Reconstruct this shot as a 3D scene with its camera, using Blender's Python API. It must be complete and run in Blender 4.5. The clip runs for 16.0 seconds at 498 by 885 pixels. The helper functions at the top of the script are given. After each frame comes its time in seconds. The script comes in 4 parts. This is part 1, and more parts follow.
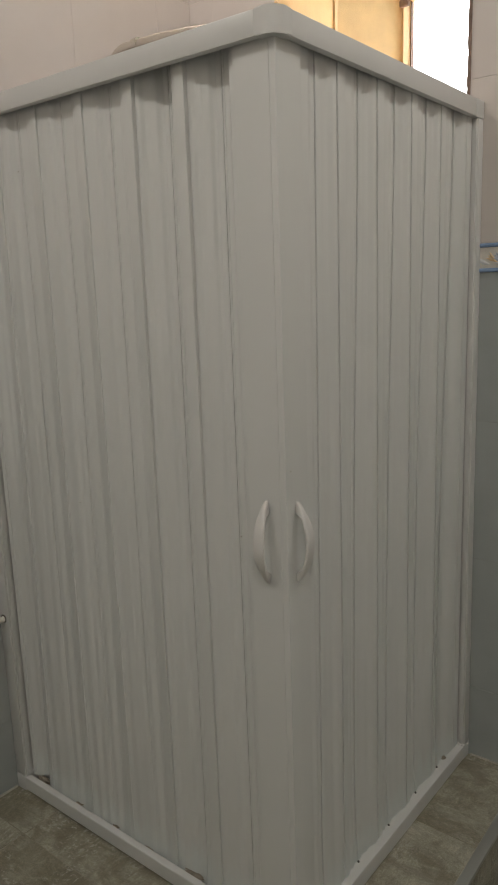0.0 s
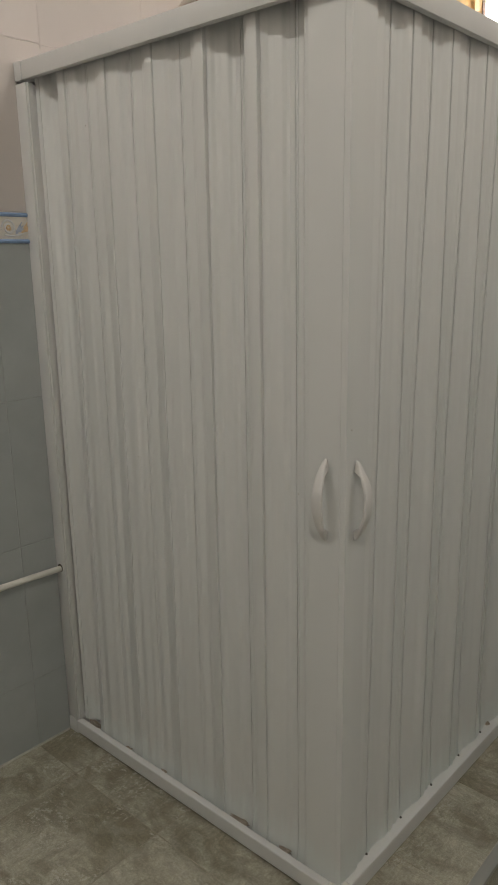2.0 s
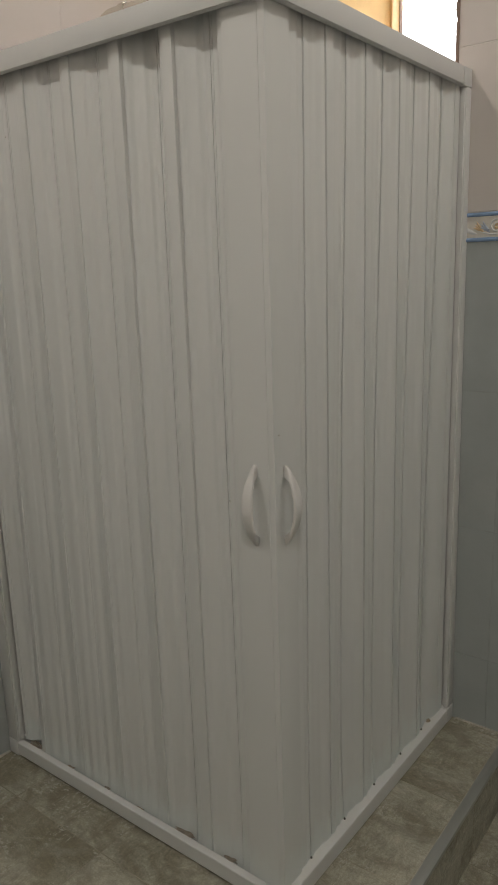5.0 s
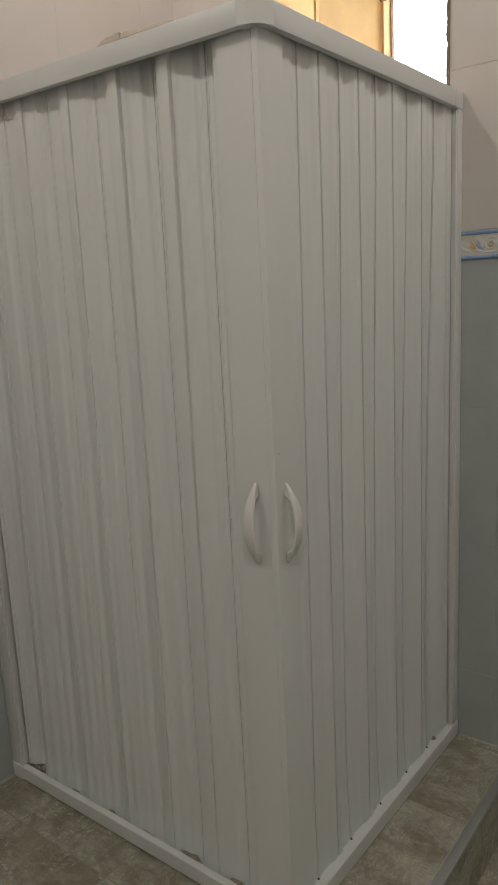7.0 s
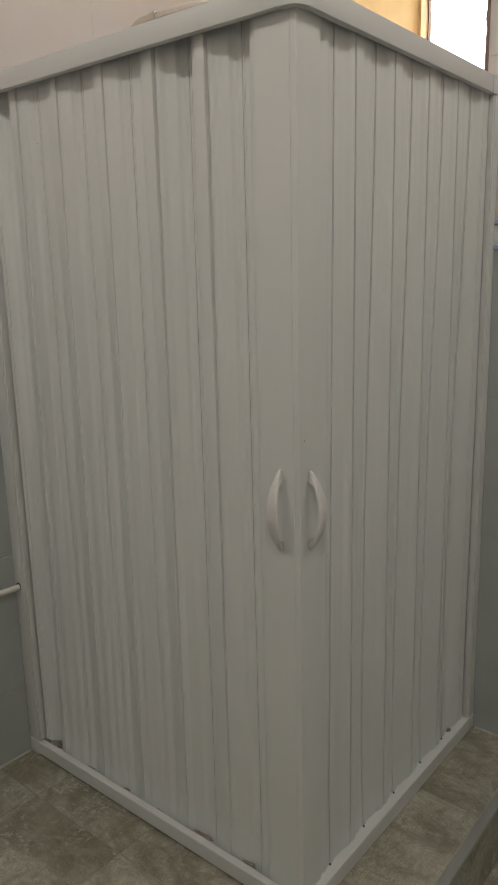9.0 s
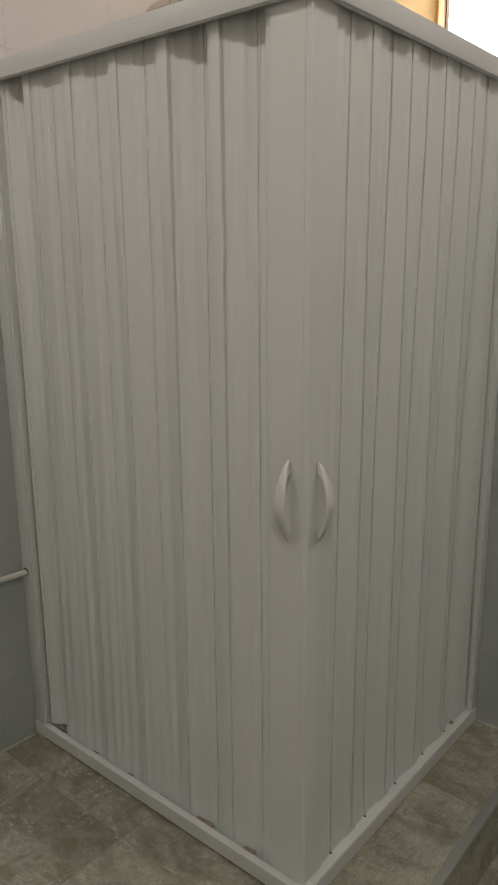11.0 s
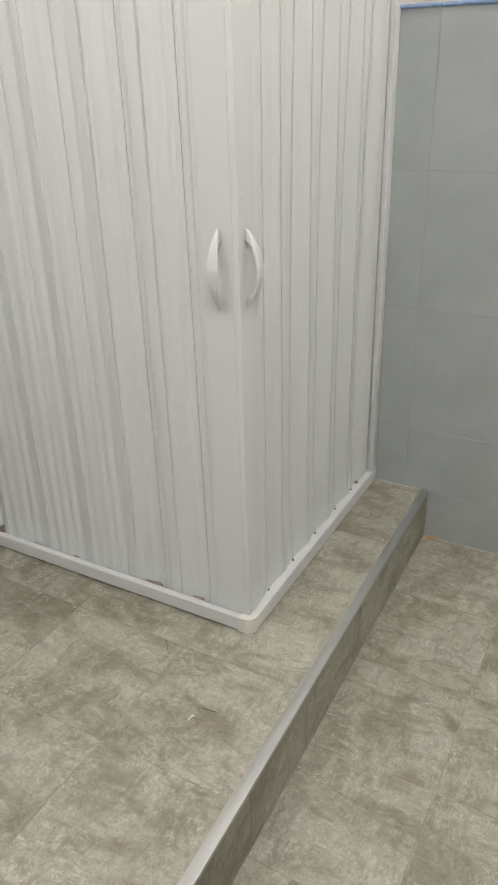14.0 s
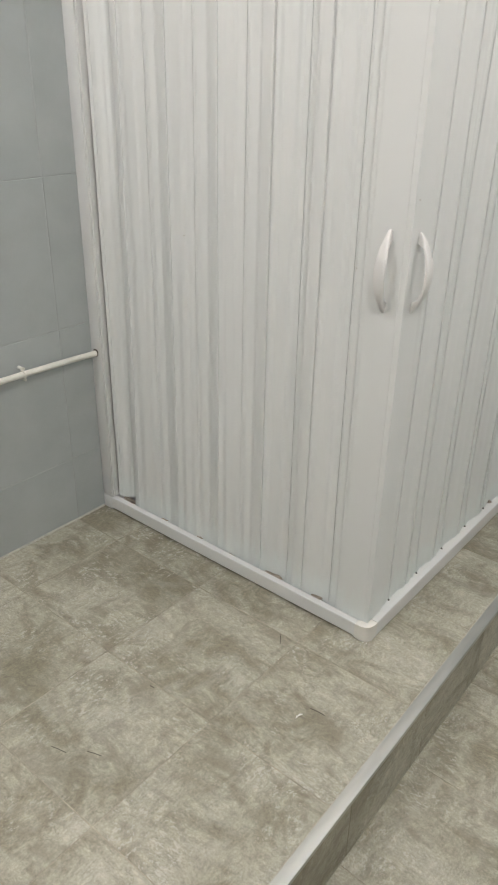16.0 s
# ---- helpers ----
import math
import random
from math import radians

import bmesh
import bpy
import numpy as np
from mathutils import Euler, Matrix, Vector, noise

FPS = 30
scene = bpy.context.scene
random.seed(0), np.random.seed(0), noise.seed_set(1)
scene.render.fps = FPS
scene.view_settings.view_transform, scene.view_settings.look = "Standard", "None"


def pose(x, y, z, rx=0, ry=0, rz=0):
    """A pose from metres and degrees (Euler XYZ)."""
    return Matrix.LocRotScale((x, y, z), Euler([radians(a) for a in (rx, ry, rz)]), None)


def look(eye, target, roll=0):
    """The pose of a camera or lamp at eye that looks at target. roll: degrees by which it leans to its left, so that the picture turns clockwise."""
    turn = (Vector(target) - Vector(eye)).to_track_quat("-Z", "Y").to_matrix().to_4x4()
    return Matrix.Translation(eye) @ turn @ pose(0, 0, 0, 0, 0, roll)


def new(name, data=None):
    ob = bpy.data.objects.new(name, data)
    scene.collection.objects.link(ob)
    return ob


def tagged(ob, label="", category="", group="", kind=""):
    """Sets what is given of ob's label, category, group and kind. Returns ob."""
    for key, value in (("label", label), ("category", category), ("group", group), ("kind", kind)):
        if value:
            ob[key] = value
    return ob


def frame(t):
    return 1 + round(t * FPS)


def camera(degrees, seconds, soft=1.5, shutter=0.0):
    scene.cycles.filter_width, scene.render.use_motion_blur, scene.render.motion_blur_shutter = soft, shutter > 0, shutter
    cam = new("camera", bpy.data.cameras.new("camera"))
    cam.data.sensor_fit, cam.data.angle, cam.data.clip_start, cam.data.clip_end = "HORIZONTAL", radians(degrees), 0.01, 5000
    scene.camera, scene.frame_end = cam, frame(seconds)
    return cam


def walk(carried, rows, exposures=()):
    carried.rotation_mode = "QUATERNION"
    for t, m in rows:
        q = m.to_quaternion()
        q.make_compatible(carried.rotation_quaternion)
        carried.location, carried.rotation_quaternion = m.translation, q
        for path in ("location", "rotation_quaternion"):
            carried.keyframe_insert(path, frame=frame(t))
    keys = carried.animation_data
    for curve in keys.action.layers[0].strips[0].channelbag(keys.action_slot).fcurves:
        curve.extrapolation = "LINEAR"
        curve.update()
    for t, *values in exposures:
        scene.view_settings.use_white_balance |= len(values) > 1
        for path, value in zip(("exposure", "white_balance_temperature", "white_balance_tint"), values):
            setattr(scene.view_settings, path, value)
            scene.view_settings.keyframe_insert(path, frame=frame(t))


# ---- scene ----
# ---- camera ----
cam = camera(37.5, 16.0, soft=1.0, shutter=0.25)
PATH = [
    (0, (0.744, -1.028, 1.375), (-0.485, 0.498, 0.973), -2.0),
    (0.5, (0.748, -1.048, 1.369), (-0.525, 0.435, 0.949), -2.4),
    (1, (0.74, -1.064, 1.355), (-0.562, 0.386, 0.905), -2.2),
    (1.5, (0.727, -1.078, 1.357), (-0.604, 0.347, 0.912), -0.7),
    (2, (0.725, -1.063, 1.357), (-0.579, 0.374, 0.874), -1.0),
    (2.5, (0.732, -1.062, 1.351), (-0.557, 0.395, 0.887), -0.6),
    (3, (0.734, -1.06, 1.357), (-0.555, 0.409, 0.93), -0.4),
    (3.5, (0.734, -1.051, 1.359), (-0.55, 0.413, 0.907), -0.5),
    (4, (0.741, -1.053, 1.345), (-0.511, 0.428, 0.856), -1.1),
    (4.5, (0.752, -1.045, 1.349), (-0.46, 0.472, 0.869), -1.4),
    (7, (0.763, -1.055, 1.353), (-0.441, 0.49, 0.946), -2.7),
    (7.5, (0.76, -1.055, 1.356), (-0.456, 0.477, 0.935), -2.3),
    (8, (0.755, -1.058, 1.351), (-0.48, 0.456, 0.924), -1.9),
    (10.5, (0.751, -1.062, 1.353), (-0.489, 0.437, 0.891), -0.8),
    (11, (0.749, -1.061, 1.355), (-0.503, 0.426, 0.884), -0.5),
    (11.5, (0.743, -1.065, 1.353), (-0.519, 0.411, 0.876), -0.1),
    (12, (0.737, -1.065, 1.357), (-0.537, 0.401, 0.882), 0.7),
    (12.5, (0.712, -1.115, 1.358), (-0.555, 0.364, 0.903), 0.9),
    (12.7, (0.7158, -1.148, 1.35), (-0.4918, 0.3718, 0.8674), 1.62),
    (12.8, (0.7062, -1.15, 1.349), (-0.4512, 0.3932, 0.8186), 1.48),
    (12.9, (0.7076, -1.163, 1.341), (-0.3926, 0.3986, 0.7488), 1.04),
    (13, (0.702, -1.187, 1.334), (-0.345, 0.392, 0.693), 0.3),
    (13.2, (0.6996, -1.2036, 1.331), (-0.2902, 0.3882, 0.6356), 0.34),
    (13.5, (0.69, -1.252, 1.299), (-0.231, 0.347, 0.527), -0.2),
    (14, (0.706, -1.243, 1.262), (-0.172, 0.315, 0.365), -1.6),
    (14.5, (0.715, -1.234, 1.251), (-0.169, 0.3, 0.322), -1.6),
    (15, (0.689, -1.243, 1.257), (-0.252, 0.239, 0.297), -0.7),
    (15.5, (0.662, -1.26, 1.26), (-0.38, 0.163, 0.317), 0.1),
    (16, (0.644, -1.263, 1.268), (-0.482, 0.114, 0.353), 1.0),
]
EXPOSURES = [(0, -1.07, 6780, 10.7), (1.6, -1.03, 6780, 10.7), (2.0, -0.93, 6780, 10.7), (2.5, -0.92, 6780, 10.7), (3.2, -1.04, 6780, 10.7), (7, -1.04, 6780, 10.7), (12.5, -0.99, 6780, 10.7), (13.0, -0.81, 6700, 11.1), (13.25, -0.11, 6600, 11.1), (13.6, 0.13, 6380, 11.6), (14.2, 0.26, 6270, 12.1), (16, 0.28, 6250, 11.6)]
walk(cam, [(t, look(eye, target, roll)) for t, eye, target, roll in PATH], EXPOSURES)

# ---- light ----
world = bpy.data.worlds.new("World")
scene.world = world
world.use_nodes = True
wn = world.node_tree.nodes
sky = wn.new("ShaderNodeTexSky")
sky.sky_type = "NISHITA"
sky.sun_disc = False
sky.sun_elevation, sky.sun_rotation = radians(38), radians(20)
wn["Background"].inputs[1].default_value = 0.12
world.node_tree.links.new(sky.outputs[0], wn["Background"].inputs[0])

CEIL = 2.98
# four recessed downlights in a square: x, y, power, tint
LAMPS = [(-0.67, 0.45, 11.0, (1.0, 0.92, 0.85)), (1.0, 0.45, 16.0, (1.0, 1.0, 0.94)), (-0.67, -1.25, 16.0, (1.0, 1.0, 0.94)), (1.0, -1.25, 24.0, (1.0, 1.0, 0.94))]
for lx, ly, power, tint in LAMPS:
    data = bpy.data.lights.new("downlight_beam", "AREA")
    data.shape, data.size, data.energy, data.color = "DISK", 0.035, power, tint
    lamp = new("downlight_beam", data)
    lamp.location = (lx, ly, CEIL - 0.02)

# ---- materials ----


def shader(name, rough=0.5, metal=0.0):
    m = bpy.data.materials.new(name)
    m.use_nodes = True
    b = m.node_tree.nodes["Principled BSDF"]
    b.inputs["Roughness"].default_value = rough
    b.inputs["Metallic"].default_value = metal
    return m, m.node_tree, b


def node(tree, kind, **values):
    n = tree.nodes.new(kind)
    for key, value in values.items():
        n.inputs[key.replace("_", " ")].default_value = value
    return n


def coords(tree, spread=0.0, scale=(1, 1, 1)):
    """Object coordinates, shifted piece by piece by the object's own random number."""
    at = tree.nodes.new("ShaderNodeTexCoord").outputs["Object"]
    if spread:
        info = tree.nodes.new("ShaderNodeObjectInfo")
        shift = tree.nodes.new("ShaderNodeVectorMath")
        shift.operation = "MULTIPLY_ADD"
        comb = tree.nodes.new("ShaderNodeCombineXYZ")
        for i in range(3):
            mul = tree.nodes.new("ShaderNodeMath")
            mul.operation = "MULTIPLY"
            mul.inputs[1].default_value = spread * (1, 1.7, 0.6)[i]
            tree.links.new(info.outputs["Random"], mul.inputs[0])
            tree.links.new(mul.outputs[0], comb.inputs[i])
        shift.inputs[1].default_value = (1, 1, 1)
        tree.links.new(at, shift.inputs[0])
        tree.links.new(comb.outputs[0], shift.inputs[2])
        at = shift.outputs[0]
    if scale != (1, 1, 1):
        m = tree.nodes.new("ShaderNodeMapping")
        m.inputs["Scale"].default_value = scale
        tree.links.new(at, m.inputs["Vector"])
        at = m.outputs[0]
    return at


def noise_tex(tree, at, scale, detail=5, rough=0.55, distort=0.0):
    n = node(tree, "ShaderNodeTexNoise", Scale=scale, Detail=detail, Roughness=rough, Distortion=distort)
    tree.links.new(at, n.inputs["Vector"])
    return n.outputs["Fac"]


def ramp(tree, fac, *stops):
    r = tree.nodes.new("ShaderNodeValToRGB")
    while len(r.color_ramp.elements) < len(stops):
        r.color_ramp.elements.new(0.5)
    for e, (p, c) in zip(r.color_ramp.elements, stops):
        e.position = p
        e.color = (*c, 1) if isinstance(c, tuple) else (c, c, c, 1)
    tree.links.new(fac, r.inputs["Fac"])
    return r.outputs["Color"]


def mix(tree, fac, a, b, how="MIX"):
    m = tree.nodes.new("ShaderNodeMix")
    m.data_type, m.blend_type = "RGBA", how
    for key, value in ((0, fac), (6, a), (7, b)):
        if hasattr(value, "is_linked"):
            tree.links.new(value, m.inputs[key])
        else:
            m.inputs[key].default_value = value if key == 0 else (*value, 1)
    return m.outputs[2]


def bump(tree, b, height, strength, distance):
    n = node(tree, "ShaderNodeBump", Strength=strength, Distance=distance)
    tree.links.new(height, n.inputs["Height"])
    tree.links.new(n.outputs[0], b.inputs["Normal"])


def plain(name, colour, rough=0.5, metal=0.0, vary=0.08, scale=9.0, relief=0.15, depth=0.0006, spread=0.0):
    """A surface of one colour with soft stains, fine grain and uneven gloss."""
    m, tree, b = shader(name, rough, metal)
    at = coords(tree, spread)
    big = noise_tex(tree, at, scale, 4)
    fine = noise_tex(tree, at, scale * 22, 3)
    dark = tuple(c * (1 - vary) for c in colour)
    light = tuple(min(1, c * (1 + vary)) for c in colour)
    col = ramp(tree, big, (0.3, dark), (0.7, light))
    col = mix(tree, 0.25 * min(1, vary * 6), col, ramp(tree, fine, (0.3, dark), (0.7, light)))
    tree.links.new(col, b.inputs["Base Color"])
    tree.links.new(ramp(tree, big, (0.25, rough * 0.85), (0.75, min(1, rough * 1.15))), b.inputs["Roughness"])
    if relief:
        bump(tree, b, fine, relief, depth)
    return m


def stone(name):
    """Slate-look porcelain: soft olive patches on pale grey-brown, fine brushing, clusters of chalky chisel marks, thin dark cracks."""
    m, tree, b = shader(name, 0.5)
    at = coords(tree, 41.0)
    patch = noise_tex(tree, at, 4.2, 8, 0.60, 0.6)
    cloud = noise_tex(tree, coords(tree, 13.0, (1.0, 1.7, 1)), 6.5, 8, 0.62, 0.8)
    along = noise_tex(tree, coords(tree, 41.0, (34, 70, 40)), 1.0, 10, 0.8, 0.5)
    across = noise_tex(tree, coords(tree, 23.0, (72, 32, 40)), 1.0, 10, 0.8, 0.5)
    turn = noise_tex(tree, at, 8.0, 3)
    strokes = mix(tree, ramp(tree, turn, (0.46, 0.0), (0.54, 1.0)), along, across)
    base = ramp(tree, patch, (0.34, (0.230, 0.208, 0.150)), (0.44, (0.312, 0.290, 0.226)), (0.52, (0.370, 0.350, 0.280)), (0.68, (0.408, 0.390, 0.322)))
    base = mix(tree, ramp(tree, cloud, (0.36, 0.75), (0.50, 0.0)), base, (0.212, 0.191, 0.136))
    base = mix(tree, ramp(tree, cloud, (0.55, 0.0), (0.68, 0.35)), base, (0.47, 0.455, 0.40))
    base = mix(tree, 0.62, base, ramp(tree, strokes, (0.40, (0.34, 0.335, 0.32)), (0.47, (0.465, 0.465, 0.46)), (0.53, (0.535, 0.535, 0.535)), (0.60, (0.72, 0.72, 0.715))), "OVERLAY")
    grit = noise_tex(tree, at, 190, 6, 0.8)
    base = mix(tree, 0.45, base, ramp(tree, grit, (0.32, (0.25, 0.25, 0.25)), (0.68, (0.75, 0.75, 0.75))), "OVERLAY")
    # long soft dark streaks, one way or the other
    veins = mix(tree, ramp(tree, noise_tex(tree, at, 3.0, 2), (0.47, 0.0), (0.53, 1.0)), noise_tex(tree, coords(tree, 31.0, (6.0, 15, 10)), 1.0, 7, 0.62, 0.6), noise_tex(tree, coords(tree, 37.0, (15, 6.0, 10)), 1.0, 7, 0.62, 0.6))
    base = mix(tree, ramp(tree, veins, (0.36, 0.5), (0.46, 0.0)), base, (0.20, 0.177, 0.132))
    base = mix(tree, ramp(tree, veins, (0.56, 0.0), (0.66, 0.25)), base, (0.50, 0.475, 0.42))
    # chalky marks in clusters
    where = ramp(tree, noise_tex(tree, at, 6.0, 4, 0.6), (0.50, 0.0), (0.62, 0.8))
    marks = mix(tree, ramp(tree, turn, (0.46, 0.0), (0.54, 1.0)), noise_tex(tree, coords(tree, 7.0, (55, 95, 60)), 1.0, 9, 0.75, 0.25), noise_tex(tree, coords(tree, 9.0, (95, 55, 60)), 1.0, 9, 0.75, 0.25))
    chalk = mix(tree, where, (0.0, 0.0, 0.0), ramp(tree, marks, (0.53, 0.0), (0.585, 0.75)))
    base = mix(tree, chalk, base, (0.58, 0.565, 0.51))
    nick = mix(tree, where, (0.0, 0.0, 0.0), ramp(tree, marks, (0.38, 0.5), (0.44, 0.0)))
    base = mix(tree, nick, base, (0.20, 0.183, 0.135))
    # thin cracks, broken up
    bend = tree.nodes.new("ShaderNodeVectorMath")
    bend.operation = "MULTIPLY_ADD"
    wob = node(tree, "ShaderNodeTexNoise", Scale=11.0, Detail=6.0, Roughness=0.7)
    tree.links.new(at, wob.inputs["Vector"])
    tree.links.new(wob.outputs["Color"], bend.inputs[0])
    bend.inputs[1].default_value = (0.16, 0.16, 0.16)
    tree.links.new(at, bend.inputs[2])
    cell = node(tree, "ShaderNodeTexVoronoi", Scale=11.0)
    cell.feature = "DISTANCE_TO_EDGE"
    tree.links.new(bend.outputs[0], cell.inputs["Vector"])
    crack = mix(tree, ramp(tree, noise_tex(tree, at, 12, 3), (0.50, 0.0), (0.58, 0.6)), (0.0, 0.0, 0.0), ramp(tree, cell.outputs["Distance"], (0.0, 1.0), (0.03, 0.0)))
    base = mix(tree, crack, base, (0.19, 0.172, 0.125))
    tree.links.new(base, b.inputs["Base Color"])
    tree.links.new(ramp(tree, strokes, (0.3, 0.42), (0.7, 0.62)), b.inputs["Roughness"])
    height = mix(tree, 0.45, strokes, ramp(tree, marks, (0.3, 0.0), (0.7, 1.0)))
    height = mix(tree, 0.2, height, grit)
    bump(tree, b, height, 0.9, 0.0028)
    return m


def vinyl(name, colour):
    """Off-white vinyl, faintly yellowed in streaks, with pale bluish scale where water dries along the foot."""
    m, tree, b = shader(name, 0.4)
    at = coords(tree)
    streak = noise_tex(tree, coords(tree, 0.0, (26, 26, 1.1)), 1.0, 3)
    grain = noise_tex(tree, at, 260, 2)
    col = ramp(tree, streak, (0.3, tuple(c * 0.985 for c in colour)), (0.7, colour))
    sep = tree.nodes.new("ShaderNodeSeparateXYZ")
    tree.links.new(at, sep.inputs[0])
    edge = tree.nodes.new("ShaderNodeMath")
    edge.operation = "MULTIPLY_ADD"
    edge.inputs[1].default_value = -0.16
    tree.links.new(noise_tex(tree, coords(tree, 0.0, (40, 40, 9)), 1.0, 4), edge.inputs[0])
    tree.links.new(sep.outputs["Z"], edge.inputs[2])
    scale = ramp(tree, edge.outputs[0], (0.0, 0.5), (0.05, 0.0))
    col = mix(tree, scale, col, (0.70, 0.75, 0.735))
    tree.links.new(col, b.inputs["Base Color"])
    tree.links.new(ramp(tree, streak, (0.3, 0.36), (0.7, 0.48)), b.inputs["Roughness"])
    bump(tree, b, grain, 0.08, 0.0004)
    return m


STONE = stone("stone_tile")
PVC = vinyl("bellows_vinyl", (0.685, 0.689, 0.675))
RAIL = plain("rail_vinyl", (0.655, 0.652, 0.642), 0.38, 0, 0.03, 5, 0.06)
CAP = plain("cap_vinyl", (0.69, 0.668, 0.622), 0.42, 0, 0.03, 5, 0.06)
HANDLE = plain("handle_plastic", (0.68, 0.662, 0.645), 0.3, 0, 0.02, 12, 0.05)
GREY_TILE = plain("grey_tile", (0.412, 0.440, 0.438), 0.34, 0, 0.07, 7, 0.22, 0.0007, 31.0)
WHITE_TILE = plain("white_tile", (0.61, 0.56, 0.53), 0.22, 0, 0.03, 5, 0.12, 0.0007, 31.0)
GROUT = plain("grout", (0.33, 0.30, 0.24), 0.85, 0, 0.5, 14, 0.4)
WALL_GROUT = plain("wall_grout", (0.41, 0.43, 0.425), 0.8, 0, 0.1, 30, 0.3)
WHITE_GROUT = plain("white_grout", (0.56, 0.51, 0.48), 0.8, 0, 0.1, 30, 0.3)
PALE_GROUT = plain("pale_grout", (0.45, 0.43, 0.38), 0.85, 0, 0.2, 50, 0.4)
ORANGE_GROUT = plain("stained_grout", (0.50, 0.34, 0.19), 0.85, 0, 0.25, 40, 0.4)
PLASTER = plain("plaster", (0.74, 0.72, 0.69), 0.85, 0, 0.04, 4, 0.2)
OCHRE = plain("ochre_plaster", (0.90, 0.60, 0.30), 0.75, 0, 0.08, 11, 0.4, 0.002)
PALE_OCHRE = plain("pale_ochre_plaster", (0.95, 0.68, 0.36), 0.75, 0, 0.08, 13, 0.4, 0.002)
OCHRE_FRAME = plain("ochre_paint", (0.86, 0.60, 0.32), 0.5, 0, 0.12, 20, 0.2)
ROUGH_EDGE_AND_GAP = plain("broken_plaster", (0.27, 0.185, 0.15), 0.9, 0, 0.3, 60, 0.6, 0.003)
STEEL = plain("chrome", (0.74, 0.71, 0.64), 0.24, 1.0, 0.05, 14, 0.03)
BLUE = plain("blue_glaze", (0.25, 0.36, 0.56), 0.25, 0, 0.15, 40, 0.1)
BORDER = plain("border_glaze", (0.72, 0.68, 0.62), 0.28, 0, 0.05, 30, 0.2)
SCROLL = plain("scroll_glaze", (0.70, 0.70, 0.70), 0.3, 0, 0.06, 60, 0.2)
LEAF_BLUE = plain("leaf_blue_glaze", (0.40, 0.45, 0.55), 0.3, 0, 0.2, 60, 0.2)
LEAF_OCHRE = plain("leaf_ochre_glaze", (0.66, 0.48, 0.29), 0.3, 0, 0.2, 60, 0.2)
PIPE = plain("pipe_paint", (0.70, 0.68, 0.62), 0.4, 0, 0.06, 18, 0.3, 0.002)
FOOT = plain("foot_plastic", (0.10, 0.095, 0.085), 0.6, 0, 0.2, 60, 0.2)
DIRT = plain("brown_dirt", (0.36, 0.31, 0.255), 0.9, 0, 0.4, 90, 0.8, 0.003)
CHIP = plain("white_chip", (0.78, 0.77, 0.74), 0.6, 0, 0.05, 50, 0.1)
SPLINTER_AND_NOTCH = plain("dark_splinter", (0.09, 0.075, 0.06), 0.7, 0, 0.2, 50, 0.1)

# brushed aluminium of the step's edge
ALU, tree, b = shader("brushed_aluminium", 0.28, 1.0)
brush = noise_tex(tree, coords(tree, 0.0, (30, 4, 30)), 1.0, 2)
tree.links.new(ramp(tree, brush, (0.3, (0.47, 0.477, 0.455)), (0.7, (0.56, 0.565, 0.54))), b.inputs["Base Color"])
b.inputs["Roughness"].default_value = 0.5

# daylight outside the window
SKYLIGHT, tree, b = shader("bright_sky")
tree.nodes.remove(b)
glow = node(tree, "ShaderNodeEmission", Color=(0.94, 0.97, 1.0, 1), Strength=13.5)
tree.links.new(glow.outputs[0], tree.nodes["Material Output"].inputs[0])

GLASS, tree, b = shader("window_glass", 0.05)
b.inputs["Transmission Weight"].default_value = 1.0
b.inputs["IOR"].default_value = 1.0
b.inputs["Alpha"].default_value = 0.15

LAMP_GLOW, tree, b = shader("lamp_diffuser")
tree.nodes.remove(b)
glow = node(tree, "ShaderNodeEmission", Color=(1, 0.95, 0.87, 1), Strength=3.0)
tree.links.new(glow.outputs[0], tree.nodes["Material Output"].inputs[0])

# ---- mesh helpers ----


def link(name, bm, material, parent=None, label="", sharp=30):
    me = bpy.data.meshes.new(name)
    bmesh.ops.recalc_face_normals(bm, faces=bm.faces)
    for f in bm.faces:
        f.smooth = True
    for e in bm.edges:
        if len(e.link_faces) == 2:
            e.smooth = e.calc_face_angle(0) < radians(sharp)
    bm.to_mesh(me)
    bm.free()
    me.materials.append(material)
    ob = new(name, me)
    ob.parent = parent
    if label:
        ob["label"] = label
    return ob


part = link


def empty(name, place=(0, 0, 0)):
    ob = new(name)
    ob.empty_display_size = 0.1
    return ob


def add_box(bm, lo, hi, bevel=0.0, segments=2):
    lo, hi = Vector(lo), Vector(hi)
    made = bmesh.ops.create_cube(bm, size=1, matrix=Matrix.Translation((lo + hi) / 2) @ Matrix.Diagonal((*(hi - lo), 1)))
    if bevel:
        edges = list({e for v in made["verts"] for e in v.link_edges})
        bmesh.ops.bevel(bm, geom=edges, offset=bevel, segments=segments, affect="EDGES", profile=0.5)
    return bm


def box(lo, hi, bevel=0.0, segments=2):
    return add_box(bmesh.new(), lo, hi, bevel, segments)


